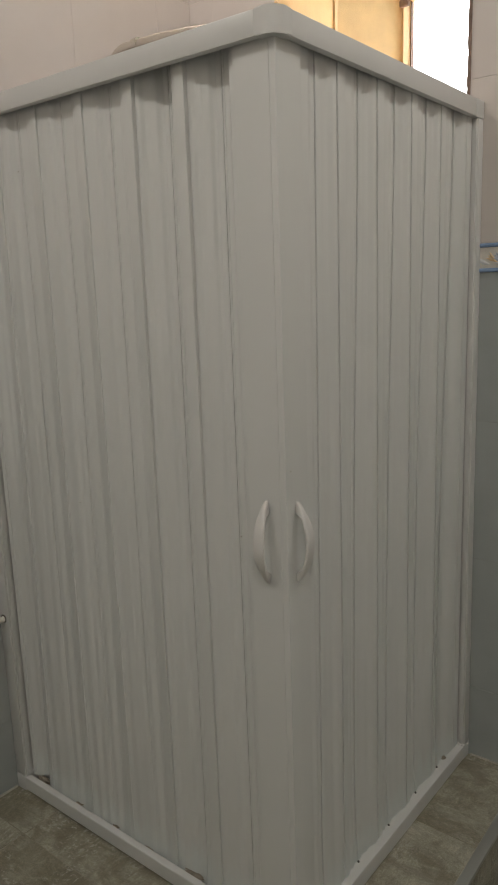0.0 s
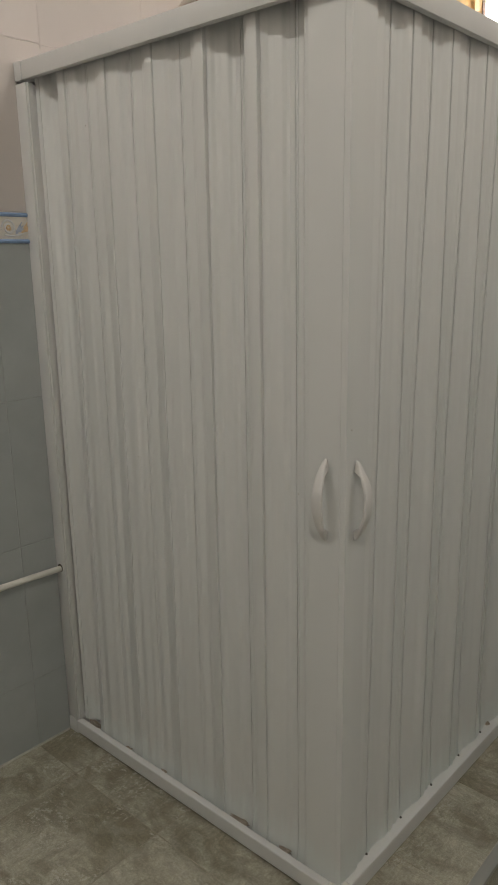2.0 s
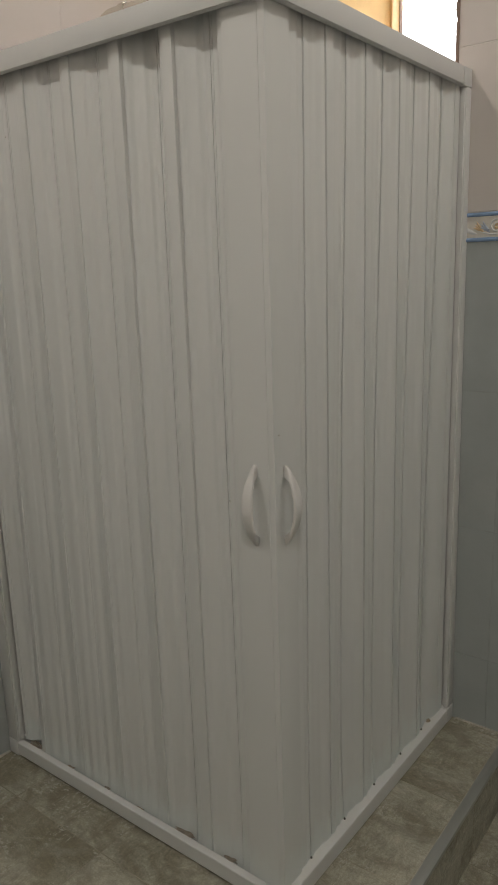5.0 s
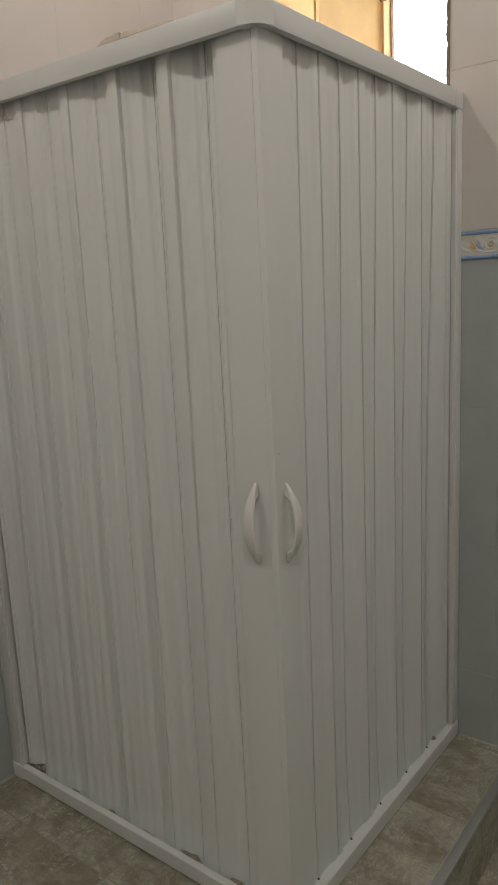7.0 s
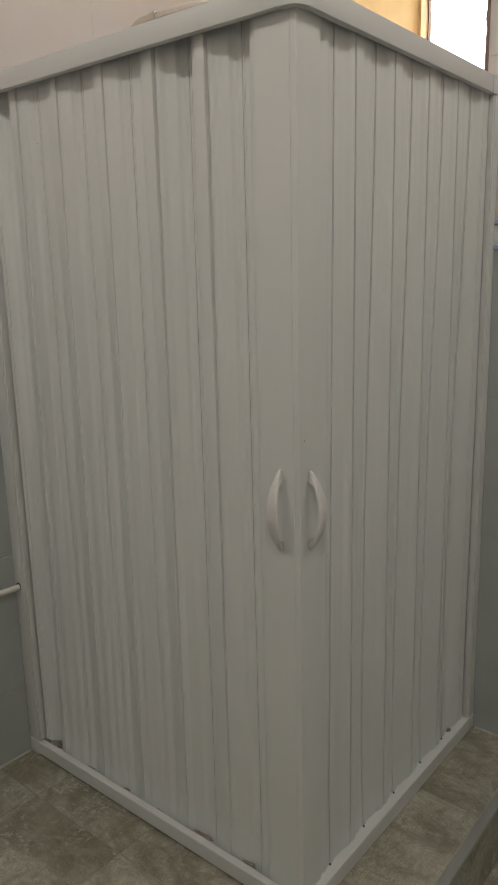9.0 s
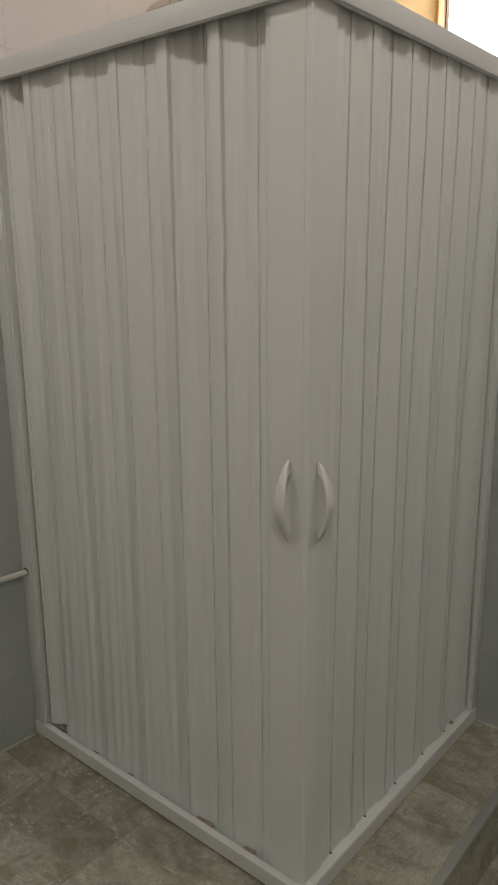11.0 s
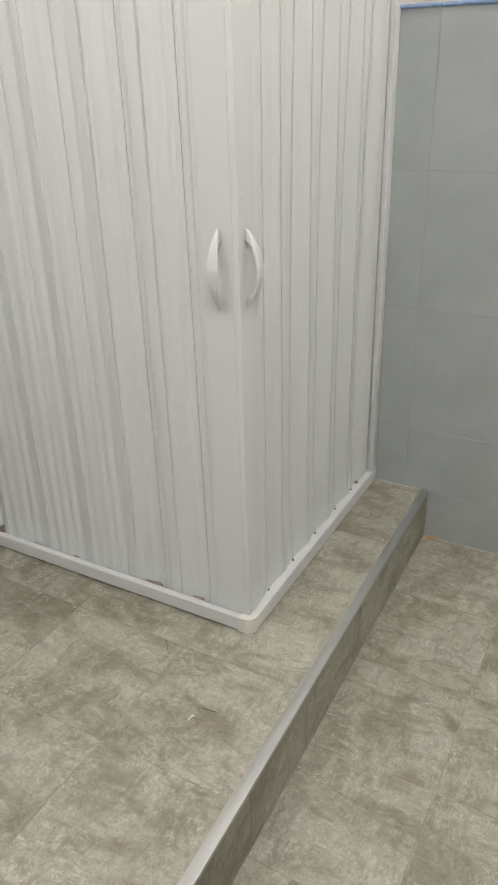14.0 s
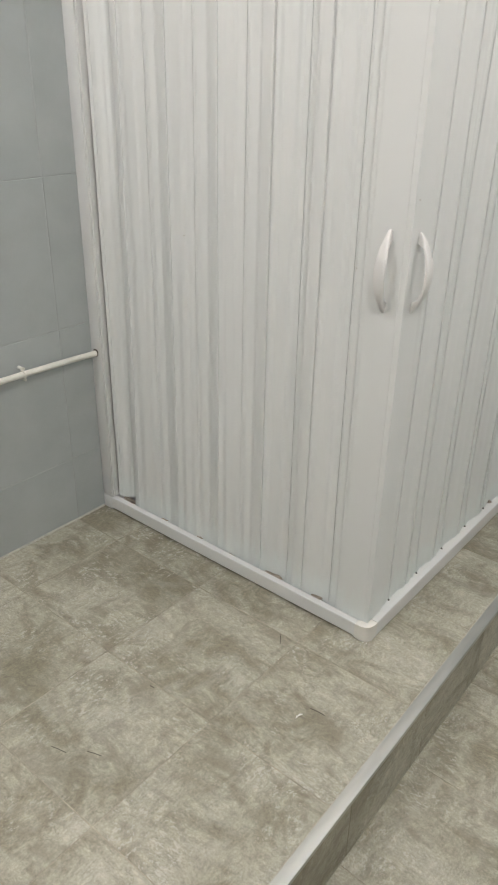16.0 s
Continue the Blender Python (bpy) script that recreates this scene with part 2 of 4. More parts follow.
def prism(points, z0, z1, wave=0.0, steps=1):
    """A closed plan outline raised from z0 to z1, its sides waving slightly with height."""
    bm = bmesh.new()
    rings = []
    for k in range(steps + 1):
        z = z0 + (z1 - z0) * k / steps
        rings.append([bm.verts.new((x + wave * noise.noise((x * 9, y * 9, z * 2.2)), y + wave * noise.noise((y * 9 + 7, x * 9, z * 2.2)), z)) for x, y in points])
    n = len(points)
    for a, c in zip(rings, rings[1:]):
        for i in range(n):
            bm.faces.new((a[i], a[(i + 1) % n], c[(i + 1) % n], c[i]))
    for ring in (rings[0], rings[-1]):
        bm.faces.new(ring)
    return bm


def tube(points, radius, sides=12, bm=None):
    """A round tube along a line of points, closed at both ends; radius may be a number or a list."""
    bm = bm or bmesh.new()
    points = [Vector(p) for p in points]
    rings = []
    side = None
    for i, p in enumerate(points):
        way = (points[min(i + 1, len(points) - 1)] - points[max(i - 1, 0)]).normalized()
        if side is None:
            side = way.orthogonal().normalized()
        side = (side - way * side.dot(way)).normalized()
        up = way.cross(side)
        r = radius[i] if isinstance(radius, (list, tuple)) else radius
        rings.append([bm.verts.new(p + r * (math.cos(a) * side + math.sin(a) * up)) for a in (2 * math.pi * k / sides for k in range(sides))])
    for a, c in zip(rings, rings[1:]):
        for i in range(sides):
            bm.faces.new((a[i], a[(i + 1) % sides], c[(i + 1) % sides], c[i]))
    bm.faces.new(rings[0])
    bm.faces.new(rings[-1])
    return bm


TILES = {}


def tile_mesh(w, h, thick, chamfer, material):
    """A tile lying in its own x, y from 0, 0, with its face at z = thick and small chamfered edges."""
    key = (round(w, 4), round(h, 4), thick, material.name)
    if key not in TILES:
        c = chamfer
        v = [(0, 0, 0), (w, 0, 0), (w, h, 0), (0, h, 0), (0, 0, thick - c), (w, 0, thick - c), (w, h, thick - c), (0, h, thick - c),
             (c, c, thick), (w - c, c, thick), (w - c, h - c, thick), (c, h - c, thick)]
        f = [(3, 2, 1, 0), (8, 9, 10, 11)]
        for i in range(4):
            j = (i + 1) % 4
            f += [(i, j, 4 + j, 4 + i), (4 + i, 4 + j, 8 + j, 8 + i)]
        me = bpy.data.meshes.new("tile")
        me.from_pydata(v, [], f)
        me.materials.append(material)
        TILES[key] = me
    return TILES[key]


def lay(parent, frame_m, u0, v0, u1, v1, material, thick=0.008, chamfer=0.0012, joint=0.0018, name="tile"):
    """One tile with half a joint left free on every side, tipped by a hair; frame_m maps u, v, outward to the world."""
    w, h = u1 - u0 - joint, v1 - v0 - joint
    if w < 0.012 or h < 0.012:
        return None
    ob = new(name, tile_mesh(w, h, thick, chamfer, material))
    ob.parent = parent
    rnd = random.Random(hash((round(u0 * 1000), round(v0 * 1000), material.name[0] == "s")))
    ob.matrix_basis = frame_m @ pose(u0 + joint / 2, v0 + joint / 2, rnd.uniform(-0.0004, 0.0004), rnd.uniform(-0.07, 0.07), rnd.uniform(-0.07, 0.07), 0)
    return ob


def minus(rect, hole):
    """What is left of a rectangle u0, v0, u1, v1 outside a hole."""
    u0, v0, u1, v1 = rect
    a0, b0, a1, b1 = hole
    if a1 <= u0 or a0 >= u1 or b1 <= v0 or b0 >= v1:
        return [rect]
    out = []
    if a0 > u0:
        out.append((u0, v0, a0, v1))
    if a1 < u1:
        out.append((a1, v0, u1, v1))
    m0, m1 = max(u0, a0), min(u1, a1)
    if b0 > v0:
        out.append((m0, v0, m1, b0))
    if b1 < v1:
        out.append((m0, b1, m1, v1))
    return out


# ---- the plan ----
XL, YB, XR, YF = -0.985, 0.891, 1.75, -1.95     # left wall, back wall, right wall, wall behind the camera
STEP, DROP, SKEW = 0.186, 0.178, 0.0170           # the platform's edge at the back wall, its height over the lower floor, its slant
OPEN = (-0.640, 1.78, -0.048, 2.46)              # the window's opening in the back wall: x0, z0, x1, z1
REVEAL = 1.45                                    # how deep the opening goes
T = 0.008                                        # a tile's thickness


def structure(name, bm, material, label, category):
    return tagged(link(name, bm, material), label, category, "", "structure")


wall_left = structure("wall_left", box((XL - 0.14, YF - 0.1, -DROP - 0.1), (XL - T + 0.0070, REVEAL, CEIL + 0.1)), WALL_GROUT,
                      "bathroom wall with grey tiles below and white tiles above a border", "wall")
bm = bmesh.new()
for u0, v0, u1, v1 in minus((XL, -DROP - 0.1, XR + 0.1, CEIL + 0.1), OPEN):
    add_box(bm, (u0, YB + T - 0.0070, v0), (u1, REVEAL, v1))
wall_back = structure("wall_back", bm, WALL_GROUT, "tiled bathroom wall with a deep window opening above the shower", "wall")
# right and front walls are unseen, added to close the room; grey tiling limits bounce
wall_right = structure("wall_right", box((XR + T - 0.0070, YF, -DROP - 0.1), (XR + 0.14, YB, CEIL + 0.1)), WALL_GROUT, "bathroom wall with grey tiles below and white tiles above a border", "wall")
wall_front = structure("wall_front", box((XL, YF - 0.14, -DROP - 0.1), (XR, YF - T + 0.0070, CEIL + 0.1)), WALL_GROUT, "bathroom wall with grey tiles below and white tiles above a border", "wall")
ceiling = structure("ceiling", box((XL, YF, CEIL), (XR, YB, CEIL + 0.12)), PLASTER, "plain white painted plaster ceiling", "ceiling")


def edge_x(y, back=0.0):
    """The slanting front edge of the platform, or a line that far behind it."""
    return STEP + SKEW * (YB - y) - back


platform = structure("floor_platform", prism([(XL, YF), (edge_x(YF, 0.0024), YF), (edge_x(YB, 0.0024), YB), (XL, YB)], -DROP - 0.08, -0.0012), GROUT, "raised floor platform of grey-brown stone-look tiles", "floor")
floor = structure("floor", box((STEP - 0.0042, YF, -DROP - 0.1), (XR, YB, -DROP - 0.0012)), GROUT, "lower floor of grey-brown stone-look tiles", "floor")

part("upper_grout", box((XL - 0.02, YF, 1.410), (XL - T + 0.0073, YB + 0.004, CEIL)), WHITE_GROUT, wall_left)
bm = bmesh.new()
for u0, v0, u1, v1 in minus((XL, 1.408, XR, CEIL), OPEN):
    add_box(bm, (u0, YB + T - 0.0073, v0), (u1, YB + 0.02, v1))
part("upper_grout", bm, WHITE_GROUT, wall_back)

# ---- window ----
window = tagged(empty("window_1"), "small window with ochre frame and bright daylight behind", "window", "", "structure")
x0, z0, x1, z1 = OPEN
part("window_reveal", box((x0 - 0.012, YB + 0.004, z0), (x0 + 0.004, 1.235, z1)), OCHRE, window, "ochre plastered reveal")
part("splayed_reveal", prism([(x0 + 0.0045, 1.205), (-0.498, 1.424), (-0.498, REVEAL), (x0 - 0.012, REVEAL), (x0 - 0.012, 1.205)], z0, z1), PALE_OCHRE, window, "splayed ochre plastered reveal")
part("reveal_bead", prism([(x0 + 0.0045, 1.197), (x0 + 0.0105, 1.197), (x0 + 0.0135, 1.209), (x0 + 0.0045, 1.2045)], z0, z1), OCHRE_FRAME, window)
part("window_sill", box((x0 + 0.004, YB + 0.004, z0 - 0.03), (x1 - 0.002, REVEAL, z0 + 0.004), 0.004), OCHRE, window)
part("window_frame", prism([(-0.4975, 1.408), (-0.4940, 1.408), (-0.4815, 1.436), (-0.4815, REVEAL + 0.01), (-0.4975, REVEAL + 0.01)], z0 + 0.006, z1), OCHRE_FRAME, window, "ochre painted window frame")
# no open gap here: its shade is a dark brown strip along the frame
part("window_gasket", box((-0.4812, 1.434, z0 + 0.006), (-0.4780, REVEAL, 2.305)), ROUGH_EDGE_AND_GAP, window, "thin dark strip standing in for the shaded gap beside the window frame")
part("window_head", box((-0.4810, 1.42, 2.306), (x1 + 0.01, REVEAL + 0.01, 2.352), 0.004), OCHRE_FRAME, window)
part("window_latch", box((-0.502, 1.390, 2.280), (-0.468, 1.406, 2.302), 0.004), ROUGH_EDGE_AND_GAP, window, "small dark latch")
pane = part("pane", box((-0.4775, 1.440, z0 + 0.006), (x1 + 0.01, 1.444, 2.305)), GLASS, window)
pane.visible_shadow = False
bm = bmesh.new()
rnd = random.Random(5)
zs = [z0 + k * 0.012 for k in range(int((z1 - z0) / 0.012))]
for za in zs:
    w = 0.002 + 0.005 * abs(noise.noise((0.3, 1.7, za * 24))) + rnd.uniform(0, 0.0015)
    add_box(bm, (x1 - w, YB - 0.0035 + rnd.uniform(-0.001, 0.001), za), (x1 + 0.004, YB + 0.03, za + 0.0125))
part("broken_edge", bm, ROUGH_EDGE_AND_GAP, window, "ragged brown edge of broken plaster")
part("opening_edge", box((x0 - 0.006, YB - 0.004, z0), (x0 + 0.006, YB + 0.004, z1), 0.002), OCHRE_FRAME, window)
backdrop = structure("backdrop", box((-2.2, 2.6, 0.2), (2.6, 2.62, 4.6)), SKYLIGHT, "overexposed bright daylight outside the window", "backdrop")

# ---- ceiling lamps ----
for lx, ly, power, tint in LAMPS:
    lamp = tagged(empty("downlight"), "small round white downlight set in the ceiling", "lamp", "ceiling downlights")
    lamp.location = (lx, ly, CEIL)
    bm = bmesh.new()
    ring = [(0.044, 0.0), (0.044, -0.008), (0.050, -0.012), (0.056, -0.010), (0.058, 0.0)]
    rows = [[bm.verts.new((r * math.cos(a), r * math.sin(a), z)) for r, z in ring] for a in (2 * math.pi * k / 32 for k in range(32))]
    for k in range(32):
        for q in range(len(ring)):
            q2 = (q + 1) % len(ring)
            bm.faces.new((rows[k][q], rows[k][q2], rows[(k + 1) % 32][q2], rows[(k + 1) % 32][q]))
    part("lamp_ring", bm, RAIL, lamp)
    bm = bmesh.new()
    bmesh.ops.create_cone(bm, cap_ends=True, segments=32, radius1=0.043, radius2=0.043, depth=0.008, matrix=pose(0, 0, -0.005))
    part("diffuser", bm, LAMP_GLOW, lamp)

# ---- shower enclosure ----
TOP0, TOP1, BASE = 1.780, 1.821, 0.044            # rail's lower and upper edge, the track's height
LEAVES = (0.0196, 0.0172)                           # how far the two door leaves stand behind the rail's face
shower = tagged(empty("shower_enclosure"), "white folding vinyl corner shower enclosure, both bellows doors closed", "shower enclosure")


def left(s, d):
    return (-s, d)


def right(s, d):
    return (-d, s)


def face_box(at, s0, s1, d0, d1, za, zb, bevel=0.002):
    a, c = at(s0, d0), at(s1, d1)
    lo = (min(a[0], c[0]), min(a[1], c[1]), za)
    hi = (max(a[0], c[0]), max(a[1], c[1]), zb)
    return box(lo, hi, bevel)


def corner_block(inset, z0_, z1_, radius, reach, inner=None):
    """The rounded corner piece, an L in plan."""
    e = inset
    pts = [(-reach, e)]
    pts += [(0.0 - e - radius + radius * math.sin(a), e + radius - radius * math.cos(a)) for a in (radians(9 * k) for k in range(11))]
    pts += [(0.0 - e, reach), (-reach, reach)] if inner is None else [(0.0 - e, reach), (-inner, reach), (-inner, inner), (-reach, inner)]
    bm = prism(pts, z0_, z1_)
    bmesh.ops.bevel(bm, geom=[ed for ed in bm.edges if abs(ed.verts[0].co.z - ed.verts[1].co.z) < 1e-6], offset=0.0018, segments=2, affect="EDGES")
    return bm


def climb(bm, at):
    """The rail on the wide side rises a little towards the wall; the other side leans in."""
    for v in bm.verts:
        if at is left:
            v.co.z += 0.0055 * max(0.0, -v.co.x - 0.04)
        else:
            v.co.x -= 0.0088 * max(0.0, v.co.y - 0.045) * v.co.z / 1.8
    return bm


ENDS = {left: -XL, right: YB}
CAPS = {left: 0.031, right: 0.050}
for at in (left, right):
    end, cap = ENDS[at], CAPS[at]
    bm = face_box(at, 0.0450, end - cap - 0.0008, 0.0, 0.004, TOP0, TOP1, 0.0015)
    for d0, d1, za, zb in ((0.004, 0.068, TOP1 - 0.006, TOP1), (0.064, 0.068, TOP0 + 0.012, TOP1 - 0.006), (0.004, 0.016, TOP0, TOP0 + 0.003)):
        a, c = at(0.0450, d0), at(end - cap - 0.0008, d1)
        add_box(bm, (min(a[0], c[0]), min(a[1], c[1]), za), (max(a[0], c[0]), max(a[1], c[1]), zb), 0.0008, 1)
    bmesh.ops.remove_doubles(bm, verts=bm.verts, dist=0.00005)
    climb(bm, at)
    part("top_rail", bm, RAIL, shower, "", 25)
    part("rail_end_cap", climb(face_box(at, end - cap, end - 0.0005, -0.001, 0.069, TOP0 - 0.001, TOP1 + 0.001, 0.002), at), RAIL, shower, "", 25)
    gap = 0.006 if at is left else 0.0025
    lip = 0.0185 if at is left else 0.0370
    bm = prism([(-d, z) for d, z in ((0.0, gap), (0.026, gap), (0.026, 0.001), (0.066, 0.001), (0.066, BASE), (0.060, BASE), (0.060, 0.018), (lip, 0.018), (lip, BASE - 0.0015), (lip - 0.0013, BASE), (0.002, BASE), (0.0, BASE - 0.002))], 0.041, end - 0.040)
    bm.transform(Matrix(((0, 0, -1, 0), (-1, 0, 0, 0), (0, 1, 0, 0), (0, 0, 0, 1))) if at is left else Matrix(((1, 0, 0, 0), (0, 0, 1, 0), (0, 1, 0, 0), (0, 0, 0, 1))))
    part("bottom_track", bm, RAIL, shower, "", 25)
    part("track_end_cap", face_box(at, end - 0.0395, end - 0.0005, -0.001, 0.067, 0.0, BASE + 0.002, 0.002), RAIL, shower, "", 25)
    # the upright channel on the wall: an outer lip, an inner lip and a web
    bm = face_box(at, end - (0.043 if at is left else 0.032), end - 0.0005, 0.0005, 0.010, BASE + 0.003, TOP0 - 0.002, 0.0008)
    for s0, s1, d0, d1 in ((end - (0.047 if at is left else 0.036), end - 0.030, 0.006 if at is left else 0.004, 0.0205 if at is left else 0.0165), (end - 0.028, end - 0.0005, 0.010, 0.062)):
        a, c = at(s0, d0), at(s1, d1)
        add_box(bm, (min(a[0], c[0]), min(a[1], c[1]), BASE + 0.003), (max(a[0], c[0]), max(a[1], c[1]), TOP0 - 0.002), 0.0006, 1)
    part("wall_profile", climb(bm, at) if at is right else bm, RAIL, shower, "", 25)
part("rail_corner", corner_block(-0.0008, TOP0 - 0.0008, TOP1 + 0.0008, 0.030, 0.0446), RAIL, shower, "", 22)
part("track_corner", corner_block(-0.0008, 0.0, BASE + 0.0008, 0.026, 0.0405, 0.0192), CAP, shower, "cream rounded corner piece", 22)


def leaf_of(at):
    return LEAVES[0] if at is left else LEAVES[1]


SLAT0, SLAT1 = BASE + 0.001, TOP1 - 0.012
# hinges and near edges at the top, counted from the corner; depth of each hinge
FOLDS = {left: ([0.158, 0.294, 0.442, 0.594, 0.747], [0.224, 0.361, 0.511, 0.666, 0.818], [0.0495, 0.0545, 0.0365, 0.0345, 0.0310]),
         right: ([0.152, 0.302, 0.454, 0.605, 0.752], [0.217, 0.368, 0.520, 0.670], [0.030, 0.030, 0.030, 0.030, 0.030])}
# where folds run out of plumb: distance from the corner at the top, and its shift at the foot
LEAN = {left: ((0.0, -0.003), (0.06, 0.0), (0.158, -0.016), (0.224, -0.002), (0.294, -0.013), (0.361, 0.0), (0.442, -0.003), (0.60, 0.0), (0.747, 0.0), (0.812, 0.018), (0.846, 0.022), (0.880, 0.0), (1.0, 0.0)),
        right: ((0.0, 0.0), (0.07, 0.0), (0.152, -0.019), (0.217, 0.003), (0.302, -0.020), (0.368, 0.008), (0.454, -0.022), (0.521, 0.008), (0.605, -0.022), (0.671, 0.010), (0.752, -0.036), (0.83, 0.0), (1.0, 0.0))}
# how much of a fold's depth is left at the foot
FLAT = {left: ((0.0, 0.58), (0.36, 0.50), (0.43, 0.14), (0.80, 0.12), (0.841, 0.3), (0.842, 0.95), (1.0, 0.9)), right: ((0.0, 0.5), (0.15, 0.9), (1.0, 0.9))}


def along(table, s):
    for (a, u), (c, v) in zip(table, table[1:]):
        if s <= c:
            return u + (v - u) * (s - a) / (c - a)
    return table[-1][1]


def lean(at, s):
    return along(LEAN[at], s)


def spread(s, z):
    """Lower down each slat of the narrow side slants in from its near edge to the hinge."""
    edges = FOLDS[right][1]
    if not edges[0] <= s <= 0.83:
        return 0.0
    u = s - max(e for e in edges if e <= s)
    u = u / 0.078 if u < 0.078 else max(0.0, 1 - (u - 0.078) / 0.072)
    return 0.0075 * u * u * (3 - 2 * u) * max(0.0, min(1.0, (1.55 - z) / 0.5))


def sway(s, z, low):
    """Lower down each fold of the wide side opens into a slanting flank behind its near edge and a row of soft ribs."""
    u = s - max((e for e in FOLDS[left][1][1:] if e <= s), default=0.361)
    if u < 0 or s > 0.8455:
        return 0.0
    start = max(0.0, min(1.0, (1.64 - z) / 0.34))
    share = 0.75 if s < 0.511 else 1.0
    slant = u / 0.034 if u < 0.034 else max(0.0, 1 - (u - 0.034) / 0.085)
    slant = slant * slant * (3 - 2 * slant)
    rib = 0.5 - 0.5 * math.cos(2 * math.pi * (u - 0.034) / 0.0298) if 0.034 < u < 0.153 else 0.0
    return share * start * (0.0085 * slant + 0.0036 * rib * (0.45 + 0.55 * low))


def strip(at, line, z0_, z1_, thick=0.0018, wave=0.0004):
    """A thin vinyl slat: a line of (s, d) in plan at the top, given a thickness and raised; folds flatten and lean towards the foot."""
    pts = [Vector(line[0])]
    for p in line[1:]:
        p, a = Vector(p), pts[-1]
        n = max(1, int((p - a).length / 0.0025)) if p.x > 0.16 else 1
        pts += [a.lerp(p, j / n) for j in range(1, n + 1)]
    back = []
    for i, p in enumerate(pts):
        way = (pts[min(i + 1, len(pts) - 1)] - pts[max(i - 1, 0)]).normalized()
        back.append(p + Vector((-way.y, way.x)) * thick)
    z0_ -= 0.0255 if at is left else 0.0005
    rows = [z0_, z0_ + 0.02, z0_ + 0.05, z0_ + 0.09, z0_ + 0.15, 0.25, 0.40, 0.60, 0.80, 1.00, 1.20, 1.40, 1.60, 1.72, z1_]
    bm = bmesh.new()
    rings = []
    LEAF = leaf_of(at)
    for z in rows:
        low = max(0.0, 1 - z / 1.72)
        foot = max(0.0, 1 - z / 0.12) ** 2
        shut = max(0.0, 1 - z / 0.35) ** 2 / 0.76
        ring = []
        for s, d in pts + back[::-1]:
            k = 1 - (1 - along(FLAT[at], s)) * low ** 0.8
            d = d if d < LEAF else LEAF + (d - LEAF) * k * (1 - (0.35 * foot if at is left else 0.4 * shut))
            d += wave * noise.noise((s * 14, 3 if at is left else 0, z * 2.3)) + 0.0011 * foot * noise.noise((s * 70, 9, z * 9))
            if at is left:
                d += sway(s, z, low) * (1 - 0.45 * foot)
            elif s > 0.15:
                rib = max(0.0, min(1.0, (s - 0.15) / 0.05, (0.83 - s) / 0.02))
                d += spread(s, z) * (1 - 0.8 * shut) + 0.0007 * rib * (0.10 + 0.90 * low) * (1 + math.sin(2 * math.pi * s / 0.0306 + 0.8 * math.sin(s * 37)))
            if at is left:
                turn = s * (1 - low) * max(0.0, min(1.0, (0.92 - s) / 0.07))
                d, s = d + 0.006 * turn, s + 0.0045 * turn
            s += lean(at, s) * low + 0.4 * wave * noise.noise((s * 9 + 5, 1, z * 1.7))
            ring.append(bm.verts.new((*at(s, max(d, LEAF - 0.0005) if at is left else d), z)))
        rings.append(ring)
    n = len(rings[0])
    for a, c in zip(rings, rings[1:]):
        for i in range(n):
            bm.faces.new((a[i], a[(i + 1) % n], c[(i + 1) % n], c[i]))
    bm.faces.new(rings[0])
    bm.faces.new(rings[-1])
    return bm


def ease(p, q, n=6):
    """A soft S from p to q, without its first point."""
    out = []
    for k in range(1, n + 1):
        u = k / n
        out.append((p[0] + (q[0] - p[0]) * u, p[1] + (q[1] - p[1]) * u * u * (3 - 2 * u)))
    return out


def smooth_line(*knots):
    line = [knots[0]]
    for p, q in zip(knots, knots[1:]):
        line += ease(p, q) if q[0] - p[0] > 0.0045 and abs(q[1] - p[1]) > 0.0008 else [q]
    return line


def back_slat(h, e, deep, hump, near, sag, slot):
    """From the hinge at h, deep in the fold, out to the near edge at e: a flat lip, a swell, a shallow trough, the edge."""
    w = e - h
    return smooth_line((h + 0.0007, deep + slot), (h + 0.0008, deep + 0.0009), (h + 0.0024, deep), (h + 0.17 * w, deep + 0.001), (h + 0.21 * w, deep + 0.0016), (h + 0.26 * w, deep - 0.0006),
                       (h + 0.40 * w, hump), (h + 0.58 * w, hump - 0.0008 + sag), (h + 0.76 * w, hump - 0.0036 + sag), (h + 0.92 * w, near + 0.0012), (e - 0.0012, near), (e + 0.0003, near + 0.0004))


def front_slat(e, h, band, deep, near, LEAF, slot):
    """From the near edge at e: a flat proud band, one low step, a steep side, a flat lip at the hinge h."""
    step = LEAF + 0.0060 if deep < 0.042 else LEAF + 0.0085
    return smooth_line((e + 0.0003, near + 0.0025), (e + 0.0004, LEAF + 0.0018), (e + 0.0016, LEAF + 0.0006), (e + band, LEAF + 0.0012), (e + band + 0.0016, step - 0.0012), (e + band + 0.012, step),
                       (e + band + 0.0165, step + 0.003), (e + band + 0.0215, deep - 0.002), (e + band + 0.0265, deep), (h - 0.0080, deep + 0.0002), (h - 0.0076, deep + 0.0010), (h - 0.0062, deep + 0.0010), (h - 0.0058, deep), (h - 0.0024, deep), (h - 0.0008, deep + 0.0009), (h - 0.0007, deep + slot))


def right_back(h, e, LEAF):
    return smooth_line((h + 0.0005, LEAF + 0.020), (h + 0.0006, LEAF + 0.0102), (h + 0.0022, LEAF + 0.0092), (h + 0.0090, LEAF + 0.0085), (h + 0.0115, LEAF + 0.0138), (h + 0.020, LEAF + 0.0142),
                       (h + 0.036, LEAF + 0.0118), (h + 0.054, LEAF + 0.0048), (e - 0.0048, LEAF + 0.0038), (e - 0.0043, LEAF + 0.0085), (e + 0.0003, LEAF + 0.0090))


